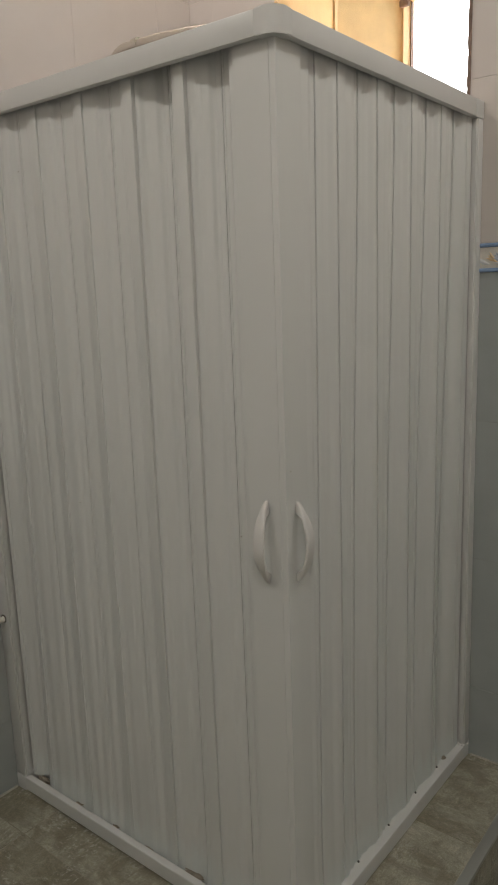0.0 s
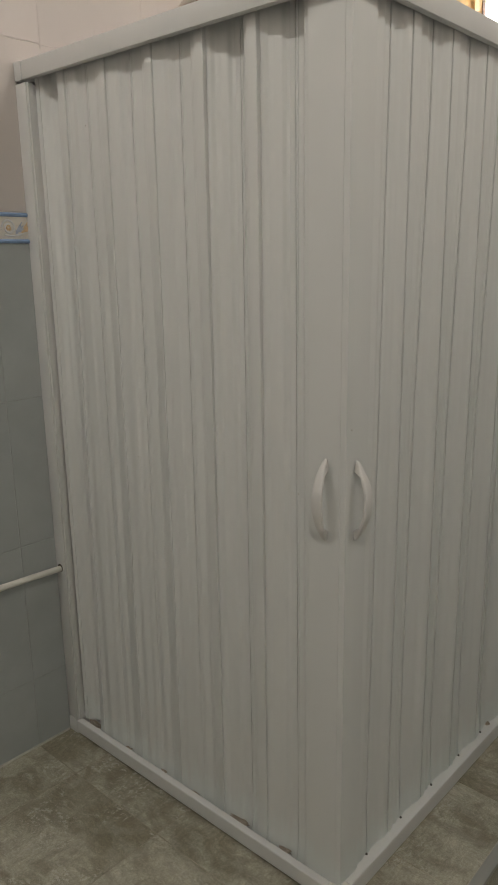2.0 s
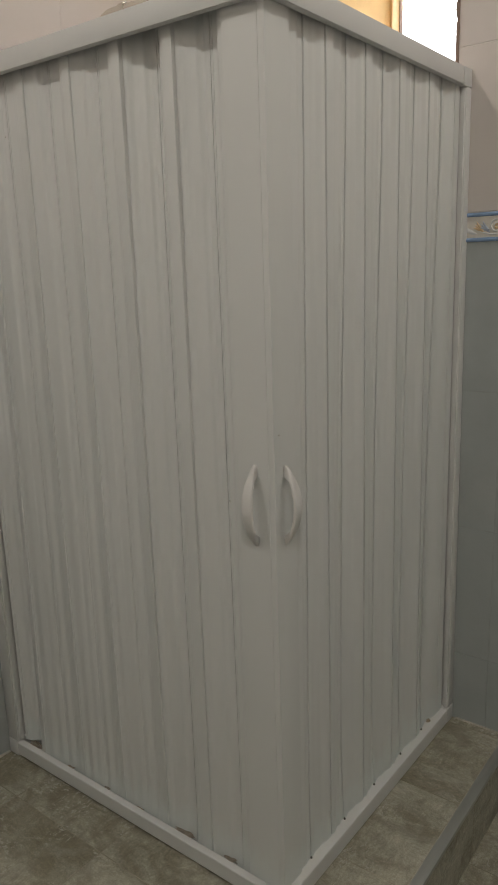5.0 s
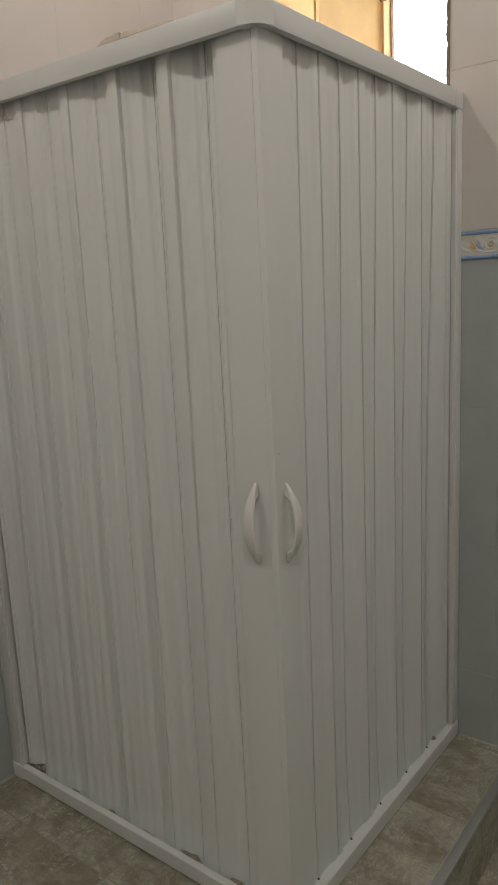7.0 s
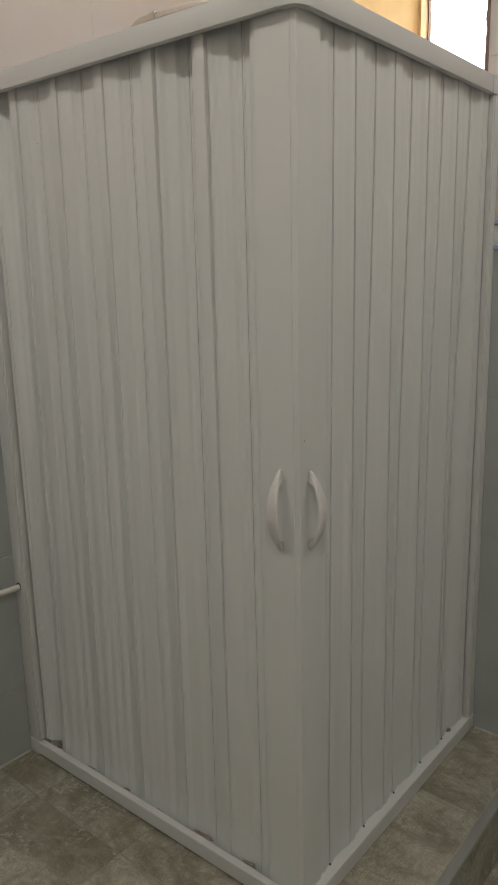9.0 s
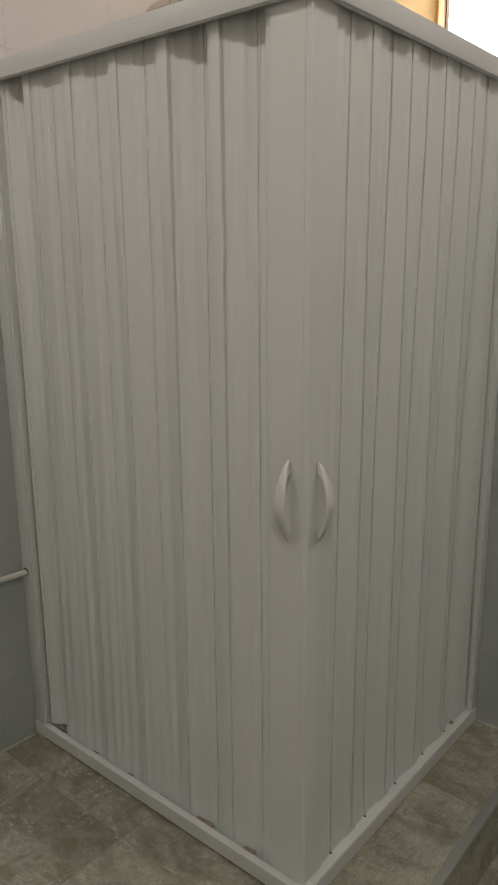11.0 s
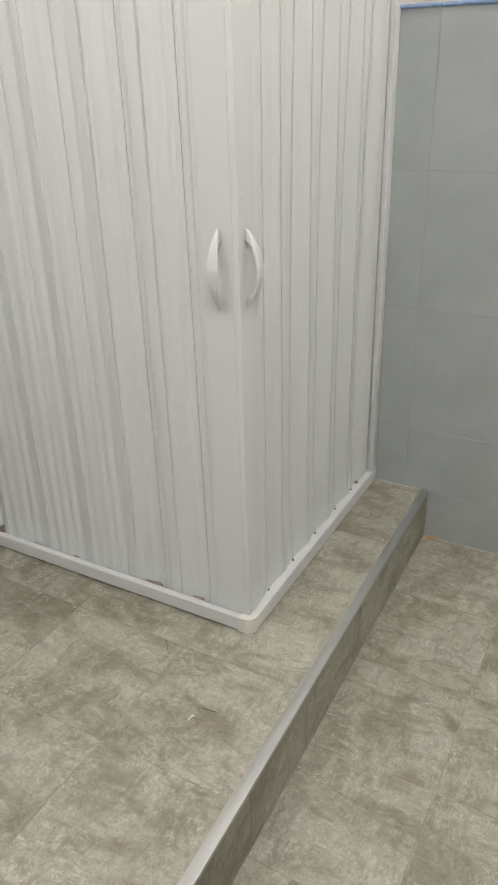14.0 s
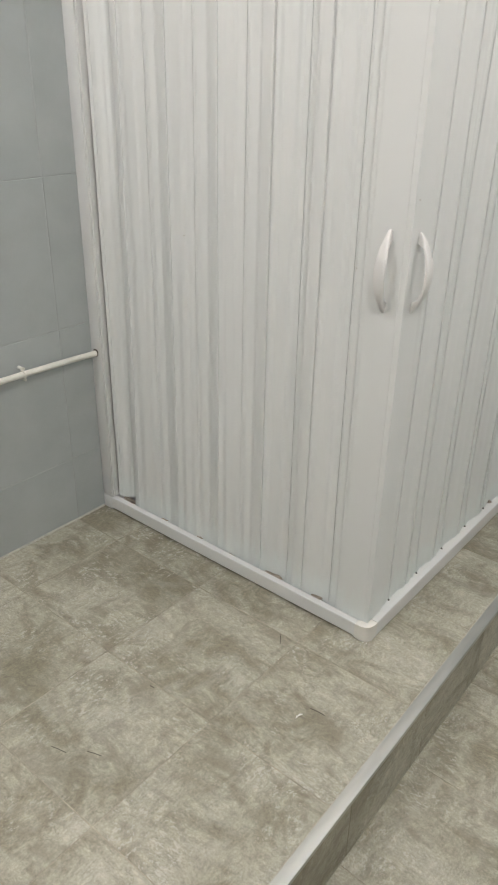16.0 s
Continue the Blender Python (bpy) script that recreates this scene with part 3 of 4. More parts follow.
def right_front(e, h, LEAF):
    w = h - e
    return smooth_line((e + 0.0002, LEAF + 0.0105), (e + 0.0004, LEAF + 0.0035), (e + 0.0016, LEAF + 0.0026), (e + 0.31 * w, LEAF + 0.0034), (e + 0.325 * w, LEAF + 0.0060), (e + 0.345 * w, LEAF + 0.0115), (e + 0.44 * w, LEAF + 0.0112),
                       (e + 0.68 * w, LEAF + 0.0080), (e + 0.74 * w, LEAF + 0.0095), (e + 0.80 * w, LEAF + 0.0140), (e + 0.91 * w, LEAF + 0.0140), (e + 0.93 * w, LEAF + 0.0128), (h - 0.0024, LEAF + 0.0122), (h - 0.0006, LEAF + 0.0132), (h - 0.0005, LEAF + 0.020))


HUMPS = [(0.0405, 0.0), (0.0445, 0.0), (0.0290, 0.0030), (0.0255, 0.0030), (0.0225, 0.0030)]
for at in (left, right):
    hinges, edges, deeps = FOLDS[at]
    LEAF = leaf_of(at)
    h0, d0 = hinges[0], deeps[0]
    # the door leaf with its outer stile
    if at is left:
        leaf_line = [(LEAVES[1] + 0.0005, LEAF + 0.004), (LEAVES[1] + 0.0005, LEAF + 0.0012), (LEAVES[1] + 0.0016, LEAF), (0.0295, LEAF), (0.0299, LEAF + 0.0009), (0.0310, LEAF + 0.0009), (0.0314, LEAF)]
        leaf_line += smooth_line((0.1065, LEAF), (0.1085, LEAF + 0.0075), (0.1215, LEAF + 0.0090), (0.1265, LEAF + 0.013), (0.1310, d0 - 0.002), (0.1355, d0), (h0 - 0.0080, d0 + 0.0002), (h0 - 0.0076, d0 + 0.0010), (h0 - 0.0062, d0 + 0.0010), (h0 - 0.0058, d0), (h0 - 0.0024, d0), (h0 - 0.0008, d0 + 0.0009), (h0 - 0.0007, d0 + 0.008))
    else:
        leaf_line = [(LEAVES[0] + 0.0008, LEAF + 0.003), (LEAVES[0] + 0.0008, LEAF + 0.0008), (LEAVES[0] + 0.0018, LEAF), (0.060, LEAF)]
        leaf_line += smooth_line((0.0925, LEAF + 0.0004), (0.0945, LEAF + 0.0108), (0.105, LEAF + 0.0108), (0.126, LEAF + 0.0072), (0.131, LEAF + 0.0090), (0.136, LEAF + 0.0132), (0.145, LEAF + 0.0130), (h0 - 0.0024, LEAF + 0.0122), (h0 - 0.0006, LEAF + 0.0132), (h0 - 0.0005, LEAF + 0.020))
    door = part("bellows_door", strip(at, leaf_line, SLAT0, SLAT1, 0.0022, 0.0003), PVC, shower, "off-white vinyl folding door, closed")
    for i, h in enumerate(hinges):
        if at is right:
            part("hinge_foot", tube([(*at(h + lean(at, h), 0.0225), BASE - 0.001), (*at(h + lean(at, h), 0.0225), BASE + 0.0015), (*at(h + lean(at, h), 0.0230), BASE + 0.004)], [0.0030, 0.0028, 0.0014], 8), FOOT, door, "dark plastic hinge foot")
        slot = 0.008 if i < 2 else 0.003
        deep = deeps[i] + slot + 0.002 if at is left else LEAF + 0.024
        part("hinge", strip(at, [(h - 0.006, deep), (h, deep - 0.0004), (h + 0.006, deep)], SLAT0, SLAT1), PVC, door)
        if i < len(edges):
            e = edges[i]
            if at is left:
                near = 0.0300 if i < 2 else LEAF + 0.0058
                part("slat", strip(at, back_slat(h, e, deeps[i], HUMPS[i][0], near, HUMPS[i][1], slot), SLAT0, SLAT1), PVC, door)
            else:
                part("slat", strip(at, right_back(h, e, LEAF), SLAT0, SLAT1), PVC, door)
            if i + 1 < len(hinges):
                line = front_slat(e, hinges[i + 1], 0.023 if i < 2 else 0.0185, deeps[i + 1], near, LEAF, 0.008 if i < 1 else 0.003) if at is left else right_front(e, hinges[i + 1], LEAF)
                part("slat", strip(at, line, SLAT0, SLAT1), PVC, door)
    if at is left:
        e = edges[-1]
        part("slat", strip(at, [(e + 0.0002, 0.031), (e + 0.0004, LEAF + 0.0015), (e + 0.002, LEAF), (e + 0.0235, LEAF + 0.0004), (e + 0.0262, LEAF + 0.002), (e + 0.0270, 0.030), (e + 0.0275, 0.036)], SLAT0, SLAT1), PVC, door)
        end_line = smooth_line((0.842, 0.058), (0.868, 0.057), (0.889, 0.0525), (0.900, 0.0440), (0.918, 0.0300), (0.9215, 0.0275), (0.9220, 0.0288), (0.9245, 0.0288), (0.9250, 0.0265), (0.9355, 0.0245), (0.9363, 0.0255), (0.9366, 0.040))
    else:
        e = hinges[-1] + 0.0022
        end_line = smooth_line((e + 0.001, LEAF + 0.017), (e + 0.0014, LEAF + 0.0100), (e + 0.010, LEAF + 0.0095), (e + 0.0125, LEAF + 0.0165), (e + 0.026, LEAF + 0.0180), (e + 0.055, LEAF + 0.0055), (e + 0.064, LEAF + 0.0048), (e + 0.0645, LEAF + 0.0062), (e + 0.068, LEAF + 0.0062), (e + 0.0685, LEAF + 0.0045), (0.8505, LEAF + 0.0045), (0.8535, LEAF + 0.010), (0.854, LEAF + 0.020))
    part("end_slat", strip(at, end_line, SLAT0 + (0.026 if at is left else 0), SLAT1), PVC, door)
    # bow handle on the leaf
    hs, hz, hl = (0.0615, 0.829, 0.163) if at is left else (0.0515, 0.831, 0.158)
    bm = bmesh.new()
    rows, n, side = [], 44, 20
    for k in range(n + 1):
        u = k / n
        lift = math.sin(math.pi * u)
        zc = hz + hl * u
        outer = 0.0045 + 0.0300 * lift ** 0.8
        gap = max(0.0, min(1, (u - 0.13) / 0.045)) * max(0.0, min(1, (0.86 - u) / 0.045))
        inner = max(0.0, outer - 0.0085) * gap ** 0.6
        half, out, thick = 0.0026 + 0.0096 * lift ** 0.75, (outer + inner) / 2, (outer - inner) / 2
        ring = []
        for q in range(side):
            a = 2 * math.pi * q / side
            ca, sa = math.cos(a), math.sin(a)
            sx, dy = half * math.copysign(abs(ca) ** 0.55, ca), thick * math.copysign(abs(sa) ** 0.55, sa)
            x, y = at(hs + sx, LEAF - out + dy)
            ring.append(bm.verts.new((x, y, zc)))
        rows.append(ring)
    for a, c in zip(rows, rows[1:]):
        for q in range(side):
            bm.faces.new((a[q], a[(q + 1) % side], c[(q + 1) % side], c[q]))
    bm.faces.new(rows[0])
    bm.faces.new(rows[-1])
    handle = part("handle", bm, HANDLE, door, "white plastic bow handle")

# small dark specks on the vinyl
for at, s, d, z in ((left, 0.1440, 0.0395, 0.900), (left, 0.623, 0.0245, 0.90), (right, 0.036, 0.0170, 1.05), (left, 0.75, 0.0270, 1.66)):
    bm = bmesh.new()
    bmesh.ops.create_icosphere(bm, subdivisions=2, radius=0.0013, matrix=Matrix.Translation((*at(s, d), z)))
    part("speck", bm, DIRT, shower)

# pale drops of sealant at the foot of the corner piece
for x, y in ((-0.0115, -0.0022), (-0.0035, 0.0012)):
    bm = bmesh.new()
    bmesh.ops.create_icosphere(bm, subdivisions=2, radius=0.0016, matrix=Matrix.Translation((x, y, 0.0012)))
    part("sealant_drop", bm, CHIP, shower)

# brown dirt caught on the track behind the folds
rnd = random.Random(11)
for at, s, d, w, h in ((left, 0.893, 0.030, 0.060, 0.010), (left, 0.733, 0.0225, 0.024, 0.0012), (left, 0.587, 0.0225, 0.024, 0.0012), (left, 0.463, 0.023, 0.030, 0.0014),
                       (left, 0.316, 0.0275, 0.062, 0.0024), (left, 0.174, 0.0275, 0.036, 0.0026), (right, 0.766, 0.0245, 0.018, 0.008)):
    bm = bmesh.new()
    bmesh.ops.create_icosphere(bm, subdivisions=3, radius=1)
    for v in bm.verts:
        k = 0.85 + 0.6 * noise.noise(v.co * 2.1 + Vector((s * 30, 0, 0))) + 0.45 * noise.noise(v.co * 6 + Vector((s * 30, 0, 0)))
        a, c, e = v.co * k
        x, y = at(s + a * w / 2, d + c * 0.008)
        v.co = (x, y, BASE - (0.0045 if at is left else 0) + max(-0.014 if at is left else -0.001, e * h))
    part("dirt_clump", bm, DIRT, shower, "brown dirt caught on the track")

# ---- shower pipe above the rail ----
arm = tagged(empty("shower_pipe"), "chrome shower pipe bent over above the shower rail", "shower pipe")
ya, za, xa = 0.45, 2.027, -0.888
pts = [(xa, ya, 0.9), (xa, ya, za - 0.065)] + [(xa + 0.065 - 0.065 * math.cos(a), ya, za - 0.065 + 0.065 * math.sin(a)) for a in (radians(9 * k) for k in range(11))] + [(-0.70, ya, za - 0.004), (-0.60, ya, za - 0.012), (-0.50, ya, za - 0.026), (-0.40, ya, za - 0.05)]
part("pipe", tube(pts, 0.0105, 16), STEEL, arm)
part("collar", tube([(-0.792, ya, za + 0.0005), (-0.772, ya, za + 0.001)], 0.0128, 16), STEEL, arm)
for z in (0.95, 1.6):
    part("wall_bracket", tube([(XL, ya, z), (xa, ya, z)], 0.012, 14), STEEL, arm)

# ---- pipe along the left wall ----
wall_pipe = tagged(empty("water_pipe"), "cream painted water pipe clipped along the grey tiled wall", "pipe")
px, pz = XL + 0.019, 0.5215
pts = [(px, 0.034 - k * 0.12, pz - 0.030 * (0.034 - k * 0.12) + 0.0012 * math.sin(k * 1.3)) for k in range(17)]
part("pipe", tube(pts, 0.0085, 14), PIPE, wall_pipe)
# solid dark ring: the notch's inner shade put in as colour
part("pipe_notch", tube([(px, 0.0022, pz + 0.002), (px, -0.0006, pz + 0.002)], 0.0115, 16), SPLINTER_AND_NOTCH, wall_pipe, "dark ring standing in for the shade in the notch cut for the pipe")
for y in (-0.244, -0.95, -1.65):
    pz = 0.5215 - 0.030 * y
    bm = tube([(px + 0.0095 * math.cos(a), y, pz + 0.0095 * math.sin(a)) for a in (radians(18 * k) for k in range(21))], 0.0035, 8)
    clip = part("pipe_clip", bm, PIPE, wall_pipe)
    part("clip_screw", tube([(XL, y, pz + 0.016), (px + 0.004, y, pz + 0.017)], 0.0045, 10), PIPE, clip)
    part("clip_plug", tube([(XL, y + 0.004, pz - 0.017), (px + 0.002, y + 0.004, pz - 0.016)], 0.004, 10), PIPE, clip)

# ---- step edge ----
TRIM = 0.0255
pts = [(-TRIM, 0.0), (-TRIM, 0.0022), (-0.004, 0.0024), (-0.001, 0.0012), (0.0, -0.002), (0.0, -0.008), (-0.002, -0.009), (-0.002, -0.002), (-0.004, 0.0)]
bm = bmesh.new()
ends = [[bm.verts.new((edge_x(y) + x, y, z)) for x, z in pts] for y in (YF + 0.001, YB - 0.001)]
for i in range(len(pts)):
    bm.faces.new((ends[0][i], ends[0][(i + 1) % len(pts)], ends[1][(i + 1) % len(pts)], ends[1][i]))
for ring in ends:
    bm.faces.new(ring)
trim = structure("trim", bm, ALU, "brushed aluminium edging strip along the step", "trim")

# ---- grout beads where floor and wall meet ----
structure("grout_bead_left", tube([(XL + 0.001, YF, 0.0), (XL + 0.001, -0.003, 0.0)], 0.004, 8), PALE_GROUT, "beige grout bead along the wall", "grout")
structure("grout_bead_back", tube([(0.008, YB - 0.001, 0.0), (STEP - TRIM - 0.001, YB - 0.001, 0.0)], 0.0035, 8), PALE_GROUT, "beige grout bead along the wall", "grout")
structure("grout_bead_low", tube([(STEP + 0.004, YB - 0.001, -DROP), (XR, YB - 0.001, -DROP)], 0.004, 8), PALE_GROUT, "beige grout bead along the wall", "grout")
structure("grout_bead_trim", tube([(edge_x(YF + 0.002 + k * 0.071, TRIM + 0.001), YF + 0.002 + k * 0.071, 0.0) for k in range(40)], [0.0016 + 0.0009 * noise.noise((k * 0.83, 2, 0)) for k in range(40)], 6), PALE_GROUT, "thin beige grout line beside the aluminium strip", "grout")
bm = bmesh.new()
bmesh.ops.create_icosphere(bm, subdivisions=4, radius=1)
for v in bm.verts:
    k = 1 + 0.55 * noise.noise(v.co * 2.3) + 0.3 * noise.noise(v.co * 6.1)
    v.co = (STEP + 0.006 + v.co.x * k * 0.012, YB - 0.007 + v.co.y * k * 0.013, -DROP + max(-0.002, v.co.z * k * 0.0035))
structure("grout_stain", bm, ORANGE_GROUT, "orange-brown grout in the corner of the step", "grout")
structure("grout_stain_wall", tube([(STEP + 0.004 + k * 0.006, YB - 0.0012, -DROP + 0.0004) for k in range(9)], [0.0052, 0.0054, 0.0050, 0.0052, 0.0047, 0.0048, 0.0044, 0.0042, 0.0035], 8), ORANGE_GROUT, "orange-brown grout along the wall", "grout")
structure("grout_upright", tube([(STEP + 0.0008, YB - 0.0008, -DROP + k * 0.0163) for k in range(11)], [0.0034, 0.0030, 0.0024, 0.0022, 0.0021, 0.0017, 0.0018, 0.0016, 0.0017, 0.0014, 0.0012], 8), PALE_GROUT, "beige stained grout line up the step", "grout")

# ---- crumbs on the floor ----
CRUMBS = [(-0.322, -0.687, 16, 0.037), (-0.258, -0.646, 21, 0.034), (0.029, -0.256, 8, 0.037), (-0.174, -0.1255, -50, 0.034), (-0.300, -0.442, 8, 0.013), (0.007, -0.293, 70, -0.020)]
for k, (x, y, turn, size) in enumerate(CRUMBS):
    bm = bmesh.new()
    if size > 0:
        tube([(-size / 2, 0, 0.0012), (0, 0.0004, 0.0014), (size / 2, -0.0005, 0.0012)], 0.0008, 6, bm)
        ob = tagged(link("splinter", bm, SPLINTER_AND_NOTCH), "thin dark splinter lying on the stone tiles", "splinter", "splinters")
    else:
        n = 7
        tube([(-size * (k / n - 0.5), 0.004 * math.sin(2.6 * k / n) + 0.001 * noise.noise((k * 1.7, 3, 0)), 0.0016) for k in range(n + 1)], [0.0006, 0.0014, 0.0022, 0.0014, 0.0020, 0.0024, 0.0013, 0.0005], 6, bm)
        ob = tagged(link("paint_chip", bm, CHIP), "small white paint chip lying on the stone tiles", "paint chip", "paint chips")
    ob.matrix_basis = pose(x, y, 0.0004, 0, 0, turn)

# ---- border tiles ----


def spiral(cu, cv, r, turns, start, sense):
    return [(cu + (r * (1 - 0.72 * k / 24)) * math.cos(start + sense * turns * 2 * math.pi * k / 24), cv + (r * (1 - 0.72 * k / 24)) * math.sin(start + sense * turns * 2 * math.pi * k / 24)) for k in range(25)]


def leaf_shape(bm, points, widths, height):
    """A raised leaf along a bent line, thick in the middle."""
    rows = []
    for i, (u, v) in enumerate(points):
        a, c = points[max(i - 1, 0)], points[min(i + 1, len(points) - 1)]
        way = Vector((c[0] - a[0], c[1] - a[1])).normalized()
        w = widths[i]
        rows.append([bm.verts.new((u - way.y * w * q, v + way.x * w * q, 0.0082 + (height * (1 - q * q)))) for q in (-1, -0.5, 0, 0.5, 1)])
    for a, c in zip(rows, rows[1:]):
        for q in range(4):
            bm.faces.new((a[q], a[q + 1], c[q + 1], c[q]))


BORDER_SET = {}


def border_meshes(length, height):
    """Meshes of one border tile in its own u, v: body, two mouldings, scrolls, blossoms, two sorts of leaf."""
    key = (round(length, 3), round(height, 3))
    if key in BORDER_SET:
        return BORDER_SET[key]
    out = []

    def keep(name, bm, material):
        ob = link(name, bm, material)
        out.append((name, ob.data))
        bpy.data.objects.remove(ob)

    mid = height / 2
    keep("border_tile", box((0.001, 0.001, 0), (length - 0.001, height - 0.001, 0.0085), 0.0012), BORDER)
    for v in (0.006, height - 0.006):
        keep("moulding", tube([(0.0015, v, 0.009), (length / 2, v, 0.009), (length - 0.0015, v, 0.009)], 0.0052, 10), BLUE)
    for cu, sense in ((0.0, 1), (length, -1)):
        bm = bmesh.new()
        u = cu + sense * 0.030
        tube([(p, q, 0.0095) for p, q in spiral(u, mid + 0.001, 0.0195, 1.55, math.pi * (1.0 if sense > 0 else 0.0), -sense)], 0.0026, 7, bm)
        tail = [(u + sense * (-0.012 + 0.055 * k / 8), mid - 0.017 + 0.006 * (k / 8) ** 2 - 0.003 * math.sin(math.pi * k / 8), 0.0093) for k in range(9)]
        tube(tail, [0.0022] * 7 + [0.0016, 0.0008], 6, bm)
        for dv in (-0.003, 0.003):
            tube([(cu + sense * 0.002, mid + dv, 0.0092), (u - sense * 0.016, mid + dv, 0.0092)], 0.0013, 6, bm)
        keep("scroll", bm, SCROLL)
        bm = bmesh.new()
        for k in range(6):
            a = k * math.pi / 3
            bmesh.ops.create_icosphere(bm, subdivisions=2, radius=0.0034, matrix=Matrix.Translation((u + 0.005 * math.cos(a), mid + 0.001 + 0.005 * math.sin(a), 0.0088)))
        keep("blossom", bm, LEAF_OCHRE)
        for k, (mat_, off) in enumerate(((LEAF_BLUE, 0.0), (LEAF_OCHRE, 0.016))):
            bm = bmesh.new()
            for j in range(3):
                line = [(u + sense * (0.018 + off + 0.020 * q / 6 + 0.004 * j * q / 6), mid - 0.015 + 0.007 * j * (1 - q / 6) * 0.6 + (0.030 - 0.008 * j) * (q / 6) ** 1.3) for q in range(7)]
                leaf_shape(bm, line, [0.0006, 0.0028, 0.0042, 0.0046, 0.0038, 0.0022, 0.0004], 0.0022)
            keep("leaf", bm, mat_)
        bm = bmesh.new()
        line = [(u + sense * (0.052 + 0.045 * q / 6), mid - 0.016 + 0.024 * (q / 6) ** 1.6) for q in range(7)]
        leaf_shape(bm, line, [0.0006, 0.004, 0.006, 0.006, 0.005, 0.003, 0.0005], 0.002)
        keep("leaf", bm, SCROLL)
    BORDER_SET[key] = out
    return out


def border(parent, frame_m, u0, u1, v0, v1):
    meshes = border_meshes(u1 - u0, v1 - v0)
    m = frame_m @ pose(u0, v0, 0)
    body = new("border_tile", meshes[0][1])
    body.parent = parent
    body.matrix_basis = m
    body["label"] = "white border tile with blue edges and scroll relief"
    for name, me in meshes[1:]:
        ob = new(name, me)
        ob.parent = body


# ---- tiles, last: walls, floors, riser ----
M_LEFT = Matrix(((0, 0, 1, XL - T), (-1, 0, 0, 0), (0, 1, 0, 0), (0, 0, 0, 1)))      # u = -y, v = z, outward +x
M_BACK = Matrix(((1, 0, 0, 0), (0, 0, -1, YB + T), (0, 1, 0, 0), (0, 0, 0, 1)))      # u = x, v = z, outward -y
M_RIGHT = Matrix(((0, 0, -1, XR + T), (1, 0, 0, 0), (0, 1, 0, 0), (0, 0, 0, 1)))     # u = y, v = z, outward -x
M_FRONT = Matrix(((-1, 0, 0, 0), (0, 0, 1, YF - T), (0, 1, 0, 0), (0, 0, 0, 1)))     # u = -x, v = z, outward +y
M_TOP = pose(0, 0, -T)
M_LOW = pose(0, 0, -DROP - T)
M_RISER = Matrix(((-SKEW, 0, 1, edge_x(0) - T - 0.0015), (1, 0, SKEW, 0), (0, 1, 0, 0), (0, 0, 0, 1)))  # u = y, v = z, outward +x
W = 0.33


def cuts(lo, hi, at, step):
    k = math.ceil((lo - at) / step + 1e-6)
    out = [lo]
    while at + k * step < hi - 1e-6:
        if at + k * step > lo + 0.015:
            out.append(at + k * step)
        k += 1
    return out + [hi]


def tile_wall(parent, m, lo, hi, at, rows, band, holes=(), shift=0.0, slide=0.0):
    """Courses of tiles with a border course; those above it may be shifted sideways."""
    for v0, v1 in zip(rows, rows[1:]):
        us = cuts(lo, hi, at + (shift if v0 > band else slide if v0 == band else 0.0), W)
        for u0, u1 in zip(us, us[1:]):
            if v0 == band:
                border(parent, m, u0, u1, v0, v1)
                continue
            rects = [(u0, v0, u1, v1)]
            for hole in holes:
                rects = [r for q in rects for r in minus(q, hole)]
            for r in rects:
                lay(parent, m, *r, WHITE_TILE if v0 > band else GREY_TILE)


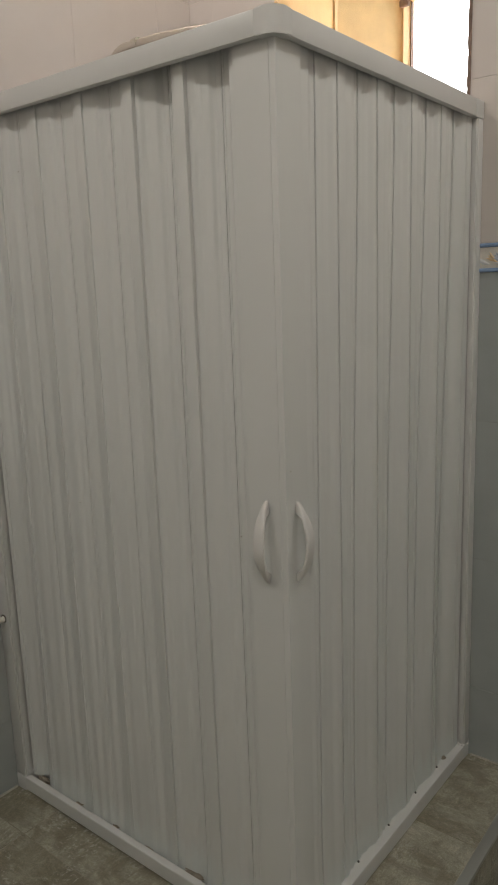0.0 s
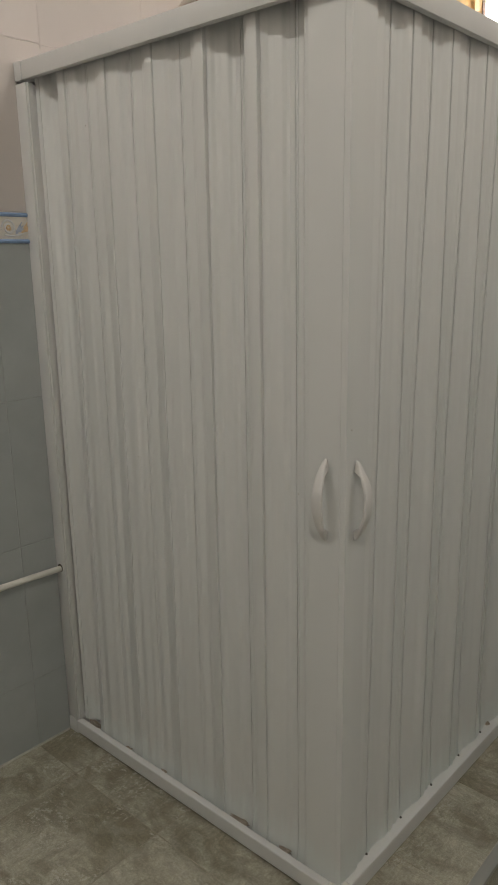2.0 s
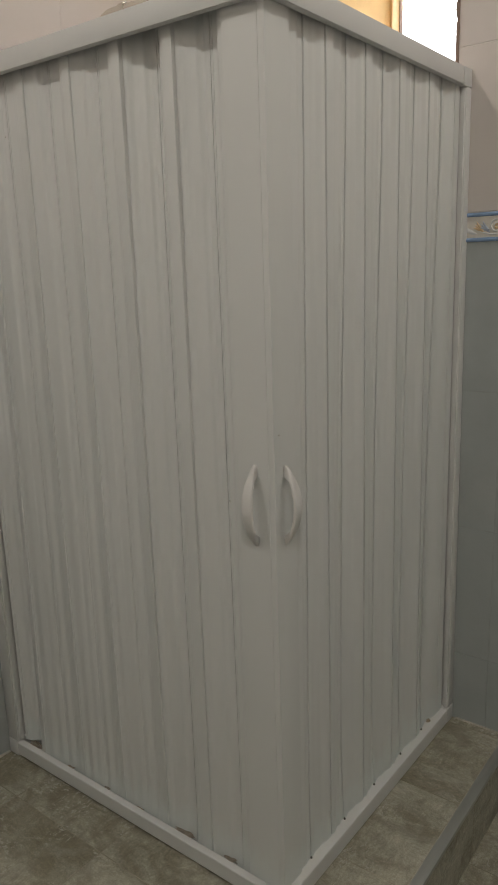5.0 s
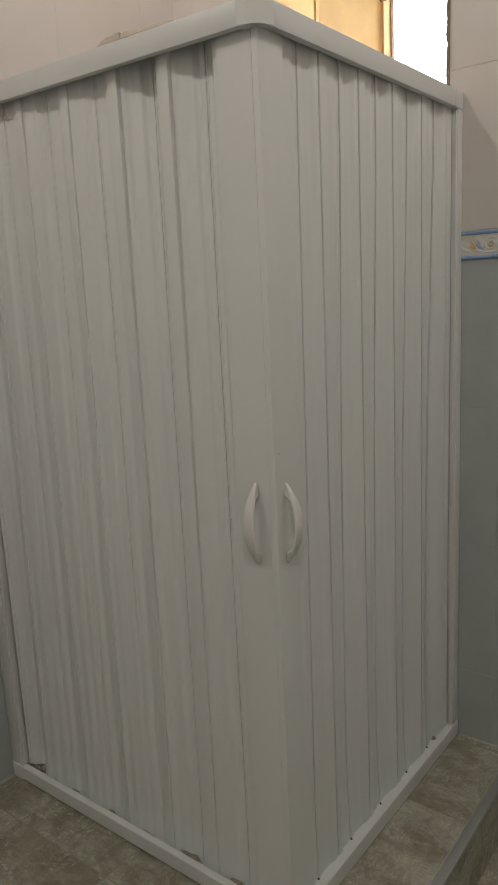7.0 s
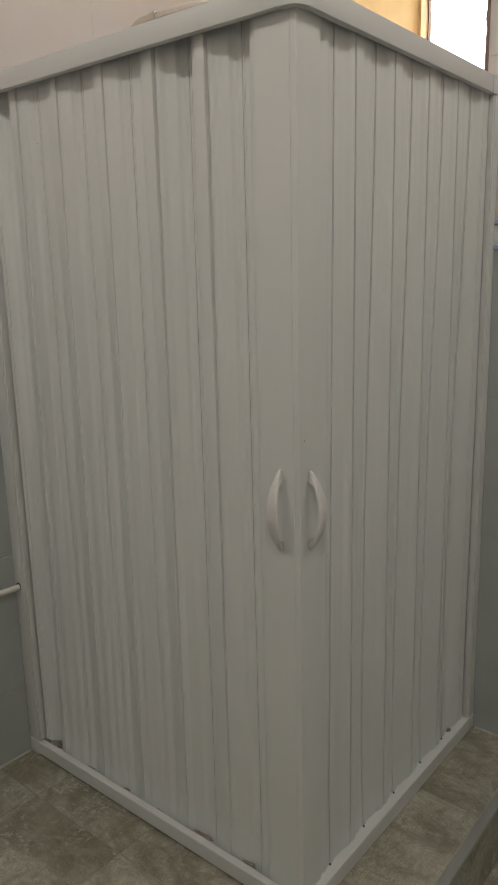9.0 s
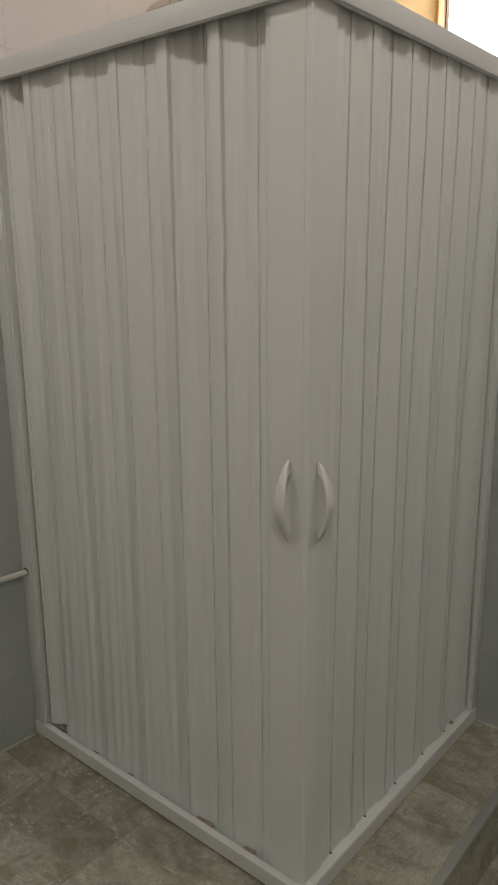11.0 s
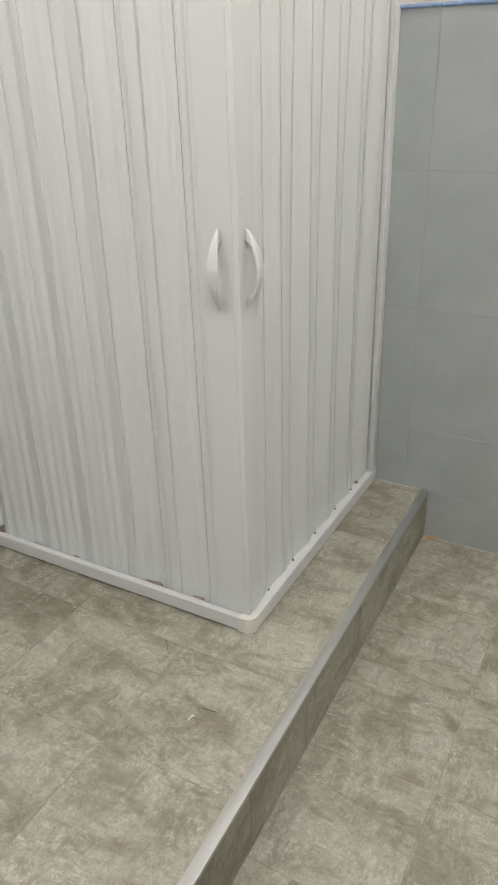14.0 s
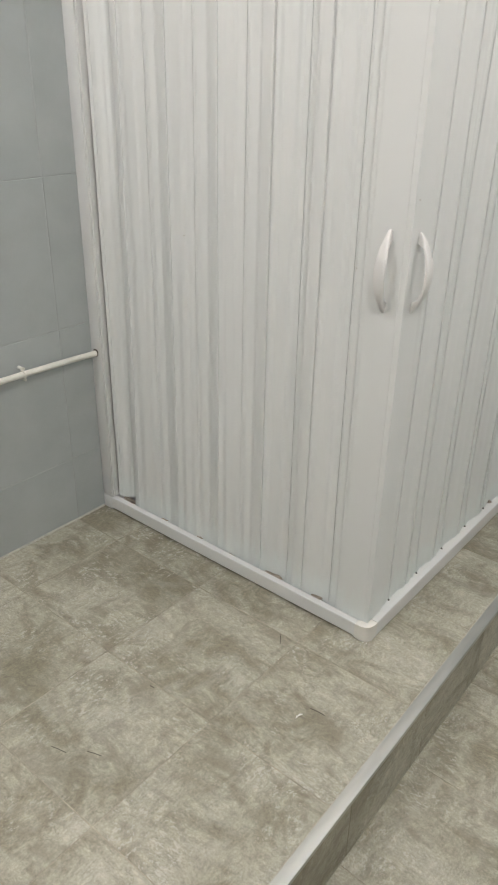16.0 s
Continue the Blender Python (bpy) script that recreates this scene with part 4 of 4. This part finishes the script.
def edge_tile(y0, y1, x0):
    """A platform tile cut along the slanting edging strip."""
    g, c = 0.0013, 0.0008
    lo = [(x0 + g, y0 + g), (edge_x(y0 + g, TRIM), y0 + g), (edge_x(y1 - g, TRIM), y1 - g), (x0 + g, y1 - g)]
    hi = [(x0 + g + c, y0 + g + c), (edge_x(y0 + g, TRIM) - c, y0 + g + c), (edge_x(y1 - g, TRIM) - c, y1 - g - c), (x0 + g + c, y1 - g - c)]
    v = [(x - x0, y - y0, 0) for x, y in lo] + [(x - x0, y - y0, T - c) for x, y in lo] + [(x - x0, y - y0, T) for x, y in hi]
    f = [(3, 2, 1, 0), (8, 9, 10, 11)]
    for i in range(4):
        j = (i + 1) % 4
        f += [(i, j, 4 + j, 4 + i), (4 + i, 4 + j, 8 + j, 8 + i)]
    me = bpy.data.meshes.new("floor_tile")
    me.from_pydata(v, [], f)
    me.materials.append(STONE)
    ob = new("floor_tile", me)
    ob.parent = platform
    ob.matrix_basis = M_TOP @ pose(x0, y0, 0)


tile_wall(wall_left, M_LEFT, -YB, -YF, 0.105, [0.0, 0.212, 0.613, 1.012, 1.406, 1.482, 1.882, 2.282, 2.682, CEIL], 1.406, (), -0.185, -0.022)
tile_wall(wall_back, M_BACK, XL, XR, 0.102, [-DROP, -0.001, 0.221, 0.616, 1.010, 1.403, 1.478, 1.878, 2.278, 2.678, CEIL], 1.403, [OPEN, (XL, -1, STEP, -0.0012)])
tile_wall(wall_right, M_RIGHT, YF, YB, 0.2, [-DROP, 0.221, 0.616, 1.010, 1.403, 1.478, 1.878, 2.278, 2.678, CEIL], 1.403)
tile_wall(wall_front, M_FRONT, -XR, -XL, 0.1, [-DROP, 0.221, 0.616, 1.010, 1.403, 1.478, 1.878, 2.278, 2.678, CEIL], 1.403)
FLOOR_X, FLOOR_Y = 0.335, 0.3235
xs, ys = cuts(XL, -0.134, -0.134, FLOOR_X), cuts(YF, YB, -0.107, FLOOR_Y)
for ya0, yb0 in zip(ys, ys[1:]):
    for xa0, xb0 in zip(xs, xs[1:]):
        lay(platform, M_TOP, xa0, ya0, xb0, yb0, STONE, T, 0.0008, 0.0026, "floor_tile")
    edge_tile(ya0, yb0, -0.134)
ys = cuts(YF, YB, -0.068, FLOOR_Y)
for ya0, yb0 in zip(ys, ys[1:]):
    lay(platform, M_RISER, ya0, -DROP + 0.001, yb0, -0.010, STONE, T, 0.0008, 0.0026, "riser_tile")
xs, ys = cuts(STEP - 0.01, XR, 0.505, FLOOR_X), cuts(YF, YB, 0.235, FLOOR_Y)
for xa0, xb0 in zip(xs, xs[1:]):
    for ya0, yb0 in zip(ys, ys[1:]):
        lay(floor, M_LOW, xa0, ya0, xb0, yb0, STONE, T, 0.0008, 0.0026, "floor_tile")
